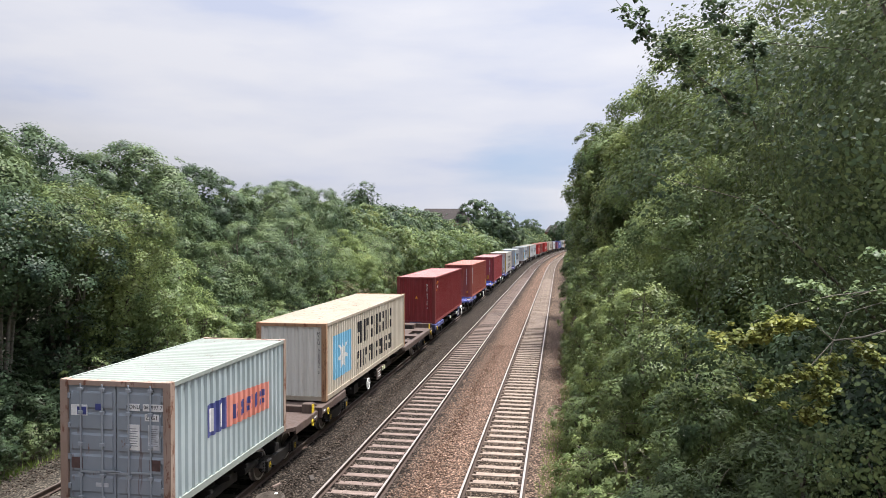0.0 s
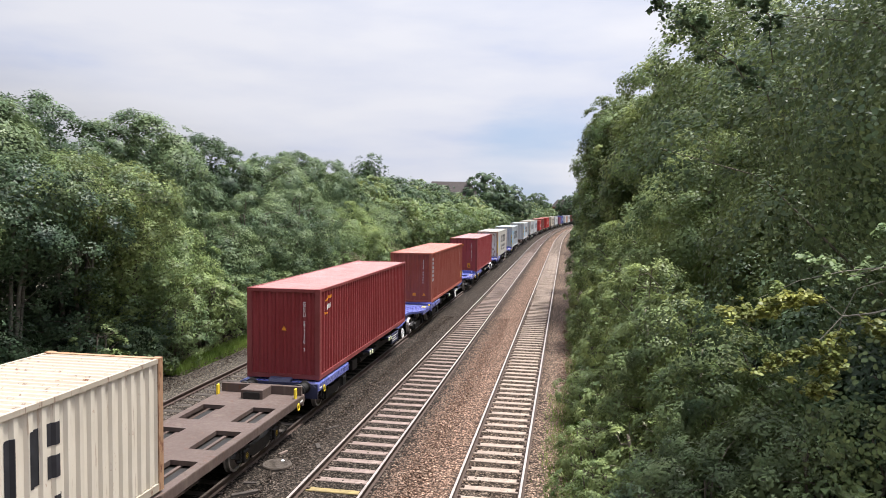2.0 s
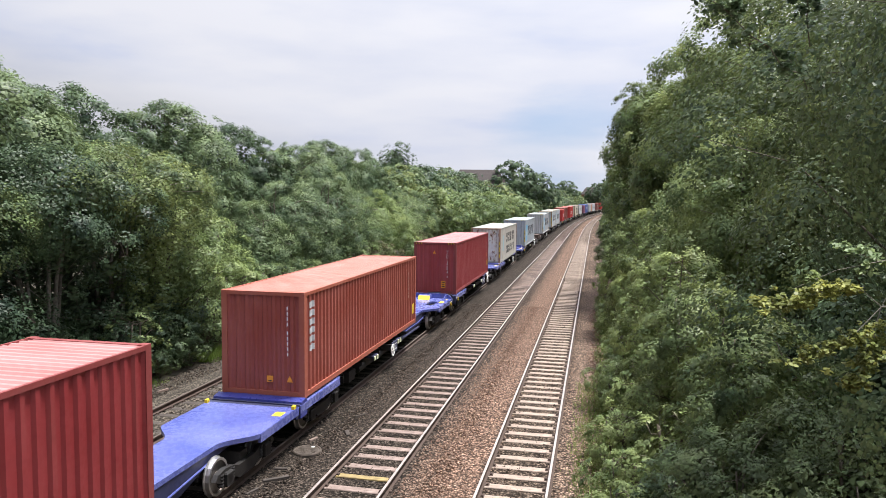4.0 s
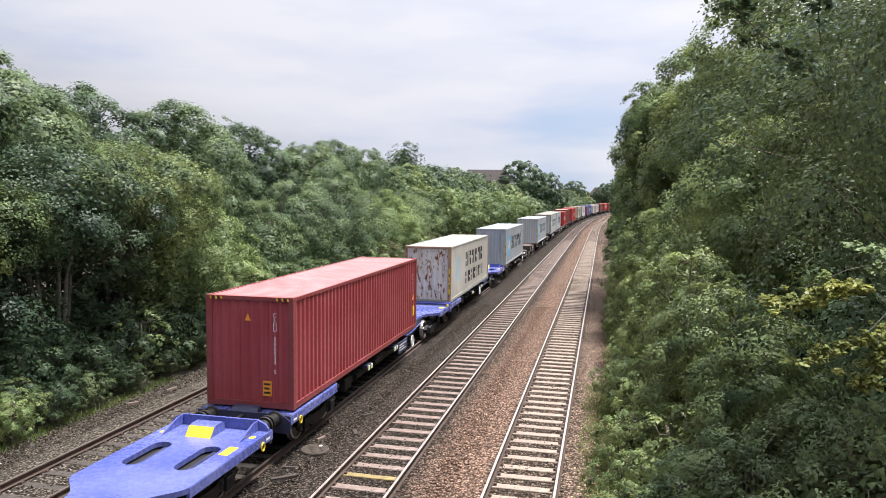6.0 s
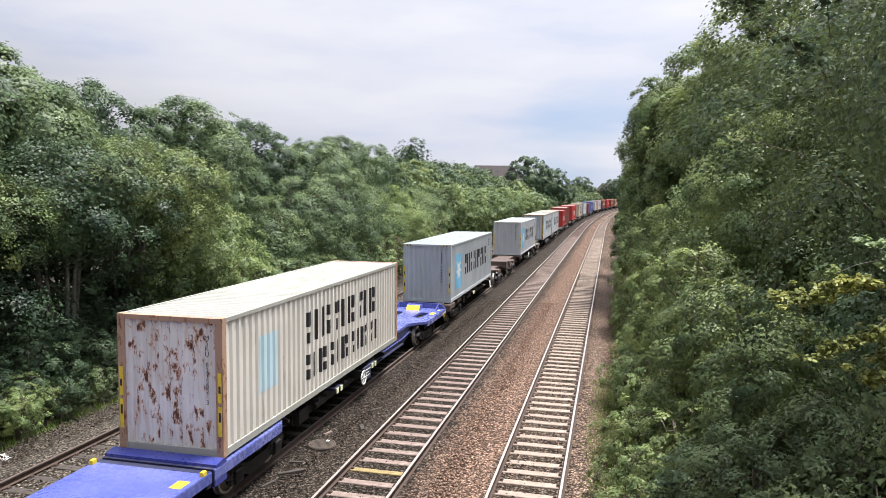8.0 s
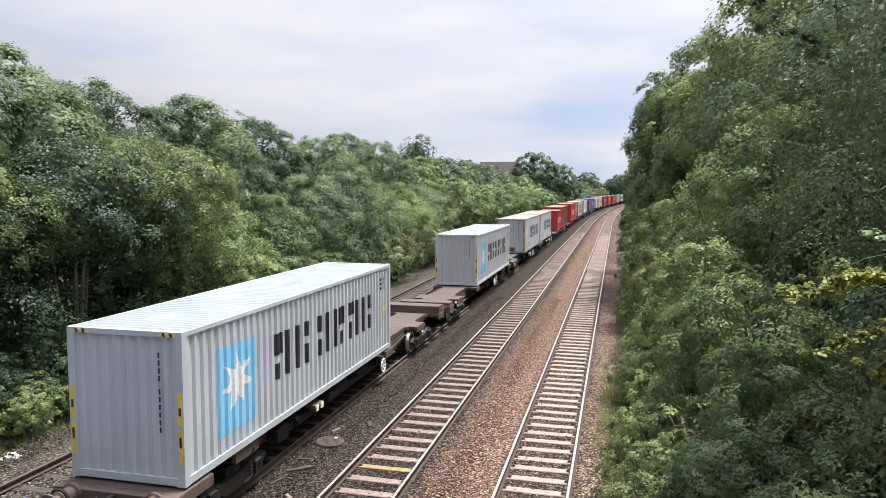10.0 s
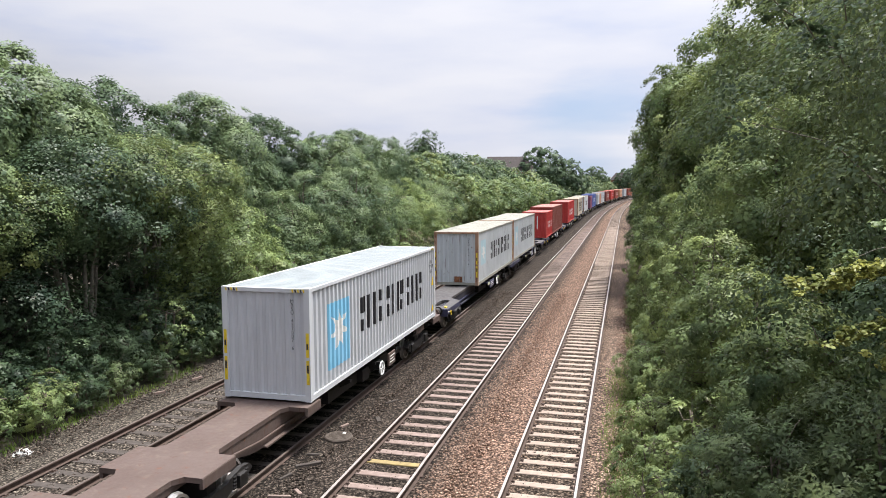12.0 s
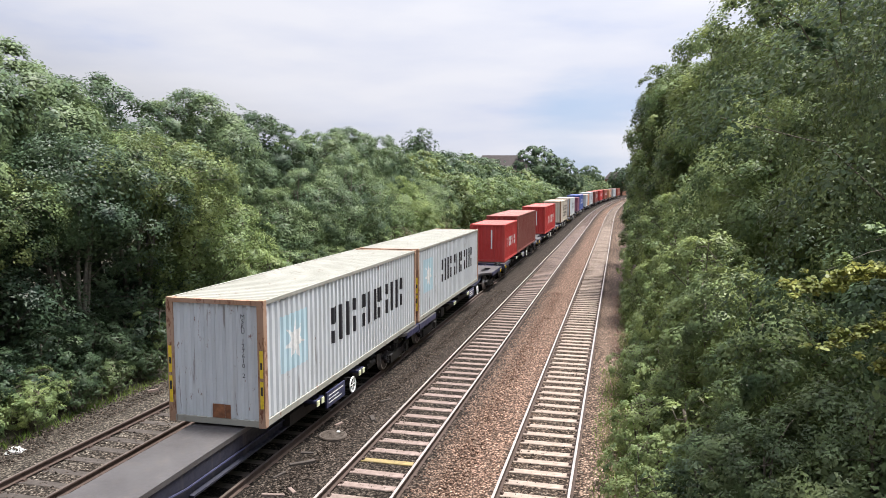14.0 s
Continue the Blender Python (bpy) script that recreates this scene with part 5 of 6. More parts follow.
def dark_serial(box, length, height, n):
    upright_bars(box, length, height, n, LETTER, "small dark bar")


def edge_tape(box, length):
    y = -length / 2 - 0.004
    for x in (-HALF + 0.03, HALF - 0.11):
        for z in (0.45, 1.15):
            part("edge_tape", Geo().box(x, x + 0.08, y - 0.003, y + 0.003, z, z + 0.62), YELLOW, box, "yellow edge strip with dark marks")
        part("tape_marks", Geo().box(x + 0.015, x + 0.065, y - 0.006, y - 0.003, 0.75, 0.95).box(x + 0.015, x + 0.065, y - 0.006, y - 0.003, 1.35, 1.5), LETTER, box)


def side_marks(box, length, height, lines):
    """Type code and warning signs near the far end of the side wall."""
    for k, text in enumerate(lines):
        writing(text, 0.20, LETTER, box, pose(HALF - 0.010, length / 2 - (0.42 if k == 0 else 0.62), height - 0.38 - 0.19 * k, 90, 0, 90), "type_code")
    for z, h in ((1.35, 0.34), (0.30, 0.24)):
        side_plate(box, length, length - 0.40, z, 0.26, h, YELLOW, "yellow warning triangle", True)
    g, k = Geo(), Geo()
    for i in range(5):
        y = length / 2 - 0.25 - i * 0.085
        (k if i % 2 else g).prism([(y, height - 0.095), (y - 0.055, height - 0.095), (y - 0.085, height - 0.02), (y - 0.03, height - 0.02)], "x", HALF, HALF + 0.004)
    part("hazard_strip", g, YELLOW, box, "yellow and black warning strip")
    part("hazard_strip", k, LETTER, box, "yellow and black warning strip")


def hazard(box, length, height):
    y = -length / 2 - 0.002
    for side in (-1, 1):
        g, k = Geo(), Geo()
        for i in range(5):
            x = side * (HALF - 0.12) - side * i * 0.075
            a = x - side * 0.04
            (k if i % 2 else g).prism([(x, height - 0.105), (a, height - 0.105), (a - 0.02, height - 0.03), (x - 0.02, height - 0.03)], "y", y + 0.001, y + 0.009)
        part("hazard_strip", g, YELLOW, box, "yellow and black warning strip")
        part("hazard_strip", k, LETTER, box, "yellow and black warning strip")


build_train()

# ---------------------------------------------------------------- houses and plants


def build_house(x, y, rz, w, d, eave, ridge, label):
    h = thing("house", pose(x, y, 0.0, 0, 0, rz), label, "house")
    part("wall", Geo().box(-w / 2, w / 2, -d / 2, d / 2, -1.0, eave), BRICK, h, "orange-brown brick wall")
    o = 0.5
    a = [(-w / 2 - o, -d / 2 - o, eave - 0.1), (w / 2 + o, -d / 2 - o, eave - 0.1), (w / 2 + o, d / 2 + o, eave - 0.1), (-w / 2 - o, d / 2 + o, eave - 0.1)]
    r = w / 2 - d * 0.22
    g = Geo().add(a + [(-r, 0, ridge), (r, 0, ridge)], [(0, 1, 5, 4), (1, 2, 5), (2, 3, 4, 5), (3, 0, 4), (3, 2, 1, 0)])
    part("roof", g, ROOF_TILE, h, "dark brown tiled hipped roof")
    for k in (-0.3, 0.05, 0.36):
        win = part("window", Geo().box(w * k - 0.6, w * k + 0.6, -d / 2 - 0.04, -d / 2 + 0.05, eave - 1.9, eave - 0.6), WHITE, h)
        part("pane", Geo().box(w * k - 0.5, w * k + 0.5, -d / 2 - 0.06, -d / 2 - 0.03, eave - 1.8, eave - 0.7), GLASS, win)


def build_bridge():
    """The brick road bridge from which the line is seen: deck, parapets and piers unseen behind the eye, added to
    screen the low sky.
    """
    b = thing("road_bridge", pose(0, 0, 0), "plain brick road bridge over the tracks", "bridge", kind="structure")
    part("deck", Geo().box(-30, 14, -8.8, -0.7, 4.75, 5.35), ROAD, b)
    part("parapet", Geo().box(-30, 14, -0.95, -0.6, 5.35, 6.25), BRIDGE_BRICK, b)
    part("parapet", Geo().box(-30, 14, -8.9, -8.55, 5.35, 6.25), BRIDGE_BRICK, b)
    for x in (-16.8, 1.4):
        part("pier", Geo().box(x - 0.6, x + 0.6, -8.4, -1.1, -0.6, 4.747), BRIDGE_BRICK, b)


def unit(a):
    return a / (np.linalg.norm(a, axis=1, keepdims=True) + 1e-9)


def leaf_arrays(rng, centres, facing, soft, sizes, slim=0.55, fold_leaf=True):
    """Leaf blades, folded along the rib or, for small and distant leaves, in one piece: vertices, triangles and soft normals."""
    n = len(centres)
    t = unit(np.cross(facing, rng.normal(size=(n, 3))))
    b = np.cross(facing, t)
    s = sizes[:, None]
    if not fold_leaf:
        k = rng.uniform(-0.3, 0.3, (n, 1))
        v = np.stack([centres + (t * 0.62 + b * k) * s, centres + (-t * 0.38 + b * slim * 0.62) * s, centres + (-t * 0.30 - b * slim * 0.62) * s], 1)
        tri = np.arange(3 * n).reshape(-1, 3)
        k = 3
    elif fold_leaf == "oval":
        v = np.stack([centres + t * s * a + b * s * slim * c + facing * s * (0.16 * abs(c) - 0.10 * a * a)
                      for a, c in ((-0.5, 0.0), (-0.22, 0.42), (0.18, 0.46), (0.5, 0.0), (0.18, -0.46), (-0.22, -0.42))], 1)
        tri = (np.array([(0, 1, 5), (1, 2, 5), (2, 4, 5), (2, 3, 4)])[None] + 6 * np.arange(n)[:, None, None]).reshape(-1, 3)
        k = 6
    else:
        fold = facing * s * 0.14
        v = np.stack([centres - t * s * 0.5, centres + b * s * slim * 0.5 + fold + t * s * 0.05, centres + t * s * 0.5 - fold * 0.8, centres - b * s * slim * 0.5 + fold + t * s * 0.05], 1)
        tri = (np.array([(0, 2, 1), (0, 3, 2)])[None] + 4 * np.arange(n)[:, None, None]).reshape(-1, 3)
        k = 4
    p = v.reshape(-1, 3)
    # every blade turns its face to the side of its soft normal
    face = np.cross(p[tri[:, 1]] - p[tri[:, 0]], p[tri[:, 2]] - p[tri[:, 0]])
    side = np.sum(face * np.repeat(soft, len(tri) // n, 0), 1) < 0
    tri[side] = tri[side][:, ::-1]
    return p, tri, np.repeat(soft, k, 0)


def clump_leaves(rng, sprays, count, size, up=0.5, wild=0.4, slim=0.55, flat=0.5, fold_leaf=True):
    """Leaves gathered in sprays (x, y, z, radius, then the way the spray faces), each a shallow cushion."""
    c = np.array(sprays)
    w = c[:, 3] ** 2
    which = rng.choice(len(c), count, p=w / w.sum())
    d = unit(rng.normal(size=(count, 3)))
    rad = rng.uniform(0.05, 1.0, count) ** 0.5 * (1 + 0.12 * rng.normal(size=count))
    n = c[which, 4:7]
    off = d * (c[which, 3] * rad)[:, None]
    off -= n * (np.sum(off * n, 1) * (1 - flat))[:, None]
    lift = np.array([0, 0, up])
    face = unit(n * 0.8 + d * 0.3 + lift + rng.normal(size=(count, 3)) * wild)
    soft = unit(n * 0.7 + face * 0.65 + d * 0.35) if fold_leaf else unit(n * 1.0 + face * 0.28 + d * 0.40)
    return leaf_arrays(rng, c[which, :3] + off, face, soft, size * rng.uniform(0.65, 1.35, count), slim, fold_leaf)


def crown_sprays(rng, height, radius, base, lobes, per, rough=0.18, fat=1.0, top=0.25, hang=0.0):
    """An uneven crown: an egg of rounded boughs with gaps between them, each cushioned with sprays on its upper and outer side."""
    out = []
    mid, half = (height + base) / 2, (height - base) / 2
    for i in range(lobes):
        u = 1 - 1.88 * (i + 0.5) / lobes
        a = i * 2.39996 + rng.uniform(-0.4, 0.4)
        h = math.sqrt(max(0.0, 1 - u * u))
        way = np.array([math.cos(a) * h, math.sin(a) * h, u])
        k = rng.uniform(1 - 1.3 * rough, 1.0 + 0.35 * rough)
        size = radius * fat * rng.uniform(0.24, 0.44)
        taper = 1.0 - top * max(0.0, u) ** 1.5
        r = max(0.25 * radius, radius - 0.62 * size)
        c = np.array([way[0] * r * k * taper, way[1] * r * k * taper, mid + u * max(0.3 * half, half - 0.8 * size) * min(1.05, k + 0.06)])
        for j in range(per):
            d = rng.normal(size=3) * 0.72 + way * 0.85 + np.array([0, 0, 0.55])
            d /= np.linalg.norm(d)
            wisp = rng.random() < 0.07
            p = c + d * size * (rng.uniform(1.05, 1.40) if wisp else rng.uniform(0.82, 1.02)) * np.array([1, 1, 0.85])
            out.append((p[0], p[1], max(0.08, p[2]), size * (rng.uniform(0.12, 0.2) if wisp else rng.uniform(0.24, 0.42)), *d))
            for q in range(1, 5 if hang else 1):
                out.append((p[0], p[1], max(0.08, p[2] - q * hang), size * 0.22, *d))
    return out


def inner_leaves(rng, height, radius, base, scale, size, count):
    """Large shaded leaves in the heart of the crown."""
    d = unit(rng.normal(size=(count, 3)))
    k = rng.uniform(0.55, 1.0, count) * scale
    mid, half = (height + base) / 2, (height - base) / 2
    z = d[:, 2] * half * k
    wide = radius * k * (1 - 0.2 * np.clip(z / half, 0, 1))
    p = np.stack([d[:, 0] * wide, d[:, 1] * wide, mid + z], 1)
    nrm = unit(d + rng.normal(size=(count, 3)) * 0.35)
    return leaf_arrays(rng, p, nrm, nrm, size * rng.uniform(0.7, 1.3, count), 0.9, False)


def tree(name, seed, height, radius, base, leaves, size, material, label, bark=BARK, lobes=36, per=9, stems=1, core=0.74, slim=0.6, wild=0.40, category="tree", limb_share=0.10, rough=0.18, up=0.5, fold_leaf=False, limb=1.0, fat=1.0, top=0.25, flat=0.5, hang=0.0, fill=None):
    rng = np.random.default_rng(seed)
    t = thing(name, pose(0, 0, 0), label, category, "trees and shrubs along the line")
    sprays = crown_sprays(rng, height, radius, base, lobes, per, rough, fat, top, hang)
    g, twigs = Geo(), Geo()
    tops = []
    for k in range(stems):
        a = 2 * math.pi * k / max(1, stems) + rng.uniform(0, 2)
        spread = 0.0 if stems == 1 else radius * 0.30
        r0 = max(0.05, 0.020 * height / math.sqrt(stems))
        pts, rad = [], []
        for i in range(6):
            f = i / 5
            pts.append((math.cos(a) * spread * f + rng.normal() * 0.04 * height * 0.3 * f, math.sin(a) * spread * f + rng.normal() * 0.04 * height * 0.3 * f, -0.9 + (height * 0.82 + 0.9) * f))
            rad.append(r0 * (1.25 - f) ** 1.0 + 0.012)
        g.tube(pts, rad, 7)
        tops.append(pts)
    for i, (x, y, z, r, *_) in enumerate(sprays):
        if rng.random() > limb_share:
            continue
        stem = tops[i % stems]
        f = min(0.95, max(0.12, (z - rng.uniform(0.1, 0.8) * math.hypot(x, y)) / (height * 0.82)))
        j = min(4, int(f * 5))
        u = f * 5 - j
        o = Vector(stem[j]).lerp(Vector(stem[j + 1]), u)
        e = Vector((x, y, z))
        m1 = o.lerp(e, 0.5) + Vector((rng.normal() * 0.3, rng.normal() * 0.3, rng.uniform(0.02, 0.34) * (e - o).length))
        twigs.tube([o, m1, e], [(0.012 * height * 0.45 * (1 - 0.6 * f) + 0.008) * limb, 0.016 * limb, 0.006 * limb], 4)
    part("trunk", g, bark, t, "", True)
    tagged(part("branchwork", twigs, bark, t, "", True), kind="stuff")
    v, q, soft = clump_leaves(rng, sprays, leaves, size, up, wild, slim, flat, fold_leaf)
    if core:
        heart = size * (1.0 if fill else 1.3)
        fill = fill or (3.2 if category == "shrub" else 7.0)
        cv, ct, cs = inner_leaves(rng, height, radius, base, core, heart, int(fill * radius * (height - base) / (heart * heart)))
        v, q, soft = np.vstack([v, cv]), np.vstack([q, ct + len(v)]), np.vstack([soft, cs])
    part("crown", tri_mesh("crown", v, q, material, normals=soft), None, t)
    return t


PLANTED = {}


def plant(kind, x, y, top, turn=0.0, wide=1.0, z=-0.5):
    """A tree or shrub of that kind whose crown reaches up to the height top."""
    if kind not in PLANTED:
        ob = KINDS[kind]()
        crown = [c for c in ob.children if c.name.startswith("crown")][0]
        ob_top = max(v.co.z for v in crown.data.vertices)
        PLANTED[kind] = (ob, ob_top, [True])
    ob, ob_top, fresh = PLANTED[kind]
    k = (top - z) / ob_top
    m = pose(x, y, z, 0, 0, turn) @ Matrix.Diagonal((k * wide, k * wide, k, 1))
    if fresh[0]:
        fresh[0] = False
        ob.matrix_basis = m
        return ob
    src = copy_thing(ob, pose(0, 0, 0))
    src.matrix_basis = m
    return src


KINDS = {
    "ash_a": lambda: tree("ash_tree", 13, 10.5, 3.8, 2.6, 40000, 0.118, LEAF_ASH, "grey-green ash tree with feathery foliage", stems=2, slim=0.58, rough=0.12, core=0.78),
    "ash_b": lambda: tree("ash_tree", 14, 10.5, 3.7, 2.6, 40000, 0.118, LEAF_ASH, "grey-green ash tree with an uneven crown", stems=2, slim=0.58, rough=0.12, core=0.78),
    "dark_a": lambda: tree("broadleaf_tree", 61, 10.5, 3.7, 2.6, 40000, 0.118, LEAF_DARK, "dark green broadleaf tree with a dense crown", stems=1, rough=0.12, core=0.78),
    "stem": lambda: tree("maple_tree", 44, 9.0, 3.4, 4.7, 20000, 0.095, LEAF_OAK, "leafy maple on several bare pale stems", bark=BARK_PALE, stems=6, slim=0.8, fold_leaf=True, up=0.7, core=0.7),
    # hollow plants from here down carry canopy shade in their leaf colour
    "dark_stem": lambda: tree("maple_tree", 46, 9.0, 3.6, 3.6, 24000, 0.085, LEAF_DARK, "maple on bare stems, the hollow's shade put into its dark leaves", bark=BARK_PALE, stems=6, slim=0.8, fold_leaf=True, up=0.7, core=0.82, limb=0.35),
    "bramble_b": lambda: tree("bramble", 72, 2.6, 1.5, 0.0, 4600, 0.085, LEAF_DEEP, "dull green bramble at the foot of the bank, shade put into its leaves", lobes=26, per=7, stems=5, slim=0.65, category="shrub"),
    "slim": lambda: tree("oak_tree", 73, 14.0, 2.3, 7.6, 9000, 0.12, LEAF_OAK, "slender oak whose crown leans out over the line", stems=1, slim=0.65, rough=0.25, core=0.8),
    "under": lambda: tree("understorey_bush", 45, 4.2, 2.6, 0.0, 8500, 0.078, LEAF_DARK, "understorey bush beneath the trees, shade put into its dark leaves", lobes=26, per=7, stems=4, category="shrub"),
    "low_a": lambda: tree("young_maple", 41, 7.0, 2.8, 0.4, 16000, 0.09, LEAF_MAPLE, "bushy young maple in front of the tree belt", stems=4, slim=0.8, fold_leaf=True),
    "low_b": lambda: tree("young_ash", 42, 7.0, 2.7, 0.4, 17000, 0.09, LEAF_ASH, "bushy grey-green young ash in the tree belt", stems=4, slim=0.55, fold_leaf=True),
    "low_c": lambda: tree("elder_bush", 43, 6.5, 2.8, 0.3, 16000, 0.09, LEAF_LIGHT, "light green elder bush in front of taller trees", stems=4, slim=0.55, fold_leaf=True),
    "low_d": lambda: tree("young_maple", 47, 7.0, 2.8, 0.4, 16000, 0.09, LEAF_BRIGHT, "yellow-green young maple in the sun at the edge of the belt", stems=4, slim=0.8, fold_leaf=True),
    "shrub_a": lambda: tree("shrub", 16, 3.8, 1.9, 0.0, 6600, 0.094, LEAF_MAPLE, "green shrub at the foot of the bank", lobes=26, per=7, stems=5, category="shrub"),
    "shrub_b": lambda: tree("shrub", 17, 4.2, 2.0, 0.0, 6600, 0.094, LEAF_LIGHT, "light green shrub at the foot of the bank", lobes=26, per=7, stems=5, slim=0.45, category="shrub"),
    "shrub_c": lambda: tree("shrub", 18, 4.0, 1.9, 0.0, 6600, 0.094, LEAF_DARK, "dark green bramble shrub beside the ballast, shade put into its leaves", lobes=26, per=7, stems=5, category="shrub"),
    "shrub_e": lambda: tree("shrub", 74, 3.8, 1.9, 0.0, 6600, 0.094, LEAF_BRIGHT, "sunlit yellow-green shrub at the foot of the bank", lobes=26, per=7, stems=5, category="shrub"),
    "shrub_dry": lambda: tree("shrub", 19, 3.2, 1.7, 0.1, 5500, 0.09, LEAF_DRY, "dry brown-green shrub with thin leaves", lobes=26, per=7, stems=6, slim=0.35, core=0.45, category="shrub"),
    "shrub_y": lambda: tree("shrub", 71, 3.4, 1.3, 0.1, 2600, 0.10, LEAF_BRIGHT, "yellow-green maple shoots at the foot of the bank", lobes=22, per=6, stems=5, core=0.3, category="shrub"),
    "mid_a": lambda: tree("broadleaf_tree", 21, 10.5, 3.9, 0.6, 4200, 0.28, LEAF_ASH, "grey-green tree in the tree belt", stems=1, rough=0.16, core=0.82),
    "mid_b": lambda: tree("broadleaf_tree", 22, 10.5, 3.7, 0.6, 4200, 0.28, LEAF_OAK, "green tree in the tree belt", stems=1, rough=0.16, core=0.82),
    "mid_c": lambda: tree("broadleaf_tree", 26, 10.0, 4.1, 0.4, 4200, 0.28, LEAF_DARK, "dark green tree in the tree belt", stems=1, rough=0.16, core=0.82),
    "back_r": lambda: tree("broadleaf_tree", 27, 10.0, 4.1, 0.4, 12000, 0.12, LEAF_DEEP, "dark green tree behind the oaks on the bank", stems=1, rough=0.16, core=0.82, fill=4.0),
    "mid_d": lambda: tree("broadleaf_tree", 25, 7.0, 3.7, 0.2, 5000, 0.25, LEAF_MAPLE, "light green bushy tree in the tree belt", stems=2),
    "far_a": lambda: tree("broadleaf_tree", 51, 10.5, 4.2, 0.4, 620, 0.62, LEAF_DARK, "distant grey-green tree in the tree belt", stems=1, lobes=26, per=5, limb_share=0.05, rough=0.16),
    "far_b": lambda: tree("broadleaf_tree", 52, 10.0, 4.2, 0.4, 620, 0.62, LEAF_OAK, "distant green tree in the tree belt", stems=1, lobes=26, per=5, limb_share=0.05, rough=0.16),
    "far_d": lambda: tree("broadleaf_tree", 53, 7.0, 4.0, 0.2, 620, 0.62, LEAF_ASH, "distant light green bushy tree", stems=1, lobes=26, per=5, limb_share=0.05, rough=0.16),
    "round": lambda: tree("broadleaf_tree", 23, 12.0, 5.4, 1.0, 6500, 0.45, LEAF_DARK, "distant dark green tree with a round crown", stems=1, rough=0.06),
    "birch": lambda: tree("birch_tree", 24, 13.0, 2.6, 3.0, 7000, 0.26, LEAF_DARK, "weeping birch with hanging curtains of grey-green twigs", stems=1, slim=0.3, hang=0.55, lobes=36, per=5),
    "oak_a": lambda: tree("oak_tree", 31, 14.0, 4.8, 1.5, 44000, 0.125, LEAF_BRIGHT, "tall green oak overhanging the line", stems=1, slim=0.65, core=0.78),
    "oak_b": lambda: tree("oak_tree", 32, 13.0, 4.6, 1.0, 30000, 0.135, LEAF_MAPLE, "tall dark green oak overhanging the line", stems=2, slim=0.65, rough=0.2, core=0.78),
    "oak_mid": lambda: tree("oak_tree", 37, 13.0, 4.6, 1.5, 38000, 0.078, LEAF_OAK, "tall oak with yellowing leaf tips", stems=2, slim=0.65, fold_leaf=True, rough=0.22, limb_share=0.03, lobes=32, per=7, core=0.74, fill=4.0),
    "maple_r": lambda: tree("maple_tree", 38, 10.5, 3.9, 0.8, 26000, 0.105, LEAF_BRIGHT, "bright yellow-green maple at the edge of the bank", stems=3, slim=0.8, limb_share=0.1, fold_leaf=True, core=0.84),
    "oak_near": lambda: tree("oak_tree", 36, 12.0, 4.6, 1.2, 42000, 0.058, LEAF_DEEP, "tall green oak close to the bridge", stems=2, slim=0.66, lobes=27, per=7, rough=0.24, core=0.66, fill=3.2, limb_share=0.06, limb=0.6, fold_leaf="oval"),
    "hawthorn": lambda: tree("hawthorn", 33, 7.0, 2.7, 0.2, 15000, 0.105, LEAF_BRIGHT, "green hawthorn hedge tree beside the track", stems=4, slim=0.7, limb_share=0.10),
    "thorn_b": lambda: tree("hawthorn", 35, 7.0, 2.7, 0.2, 15000, 0.105, LEAF_OAK, "green hawthorn in the shade of taller trees", stems=4, slim=0.7, limb_share=0.10),
    "willow": lambda: tree("willow_bush", 39, 6.0, 2.9, 0.0, 22000, 0.125, LEAF_DEEP, "dark willow bush with long narrow leaves", stems=5, limb_share=0.08, up=0.5, slim=0.34),
    "bramble": lambda: tree("bramble", 34, 2.6, 1.5, 0.0, 4600, 0.080, LEAF_BRIGHT, "light green bramble spilling over the ballast edge", lobes=26, per=7, stems=5, slim=0.65, category="shrub"),
}


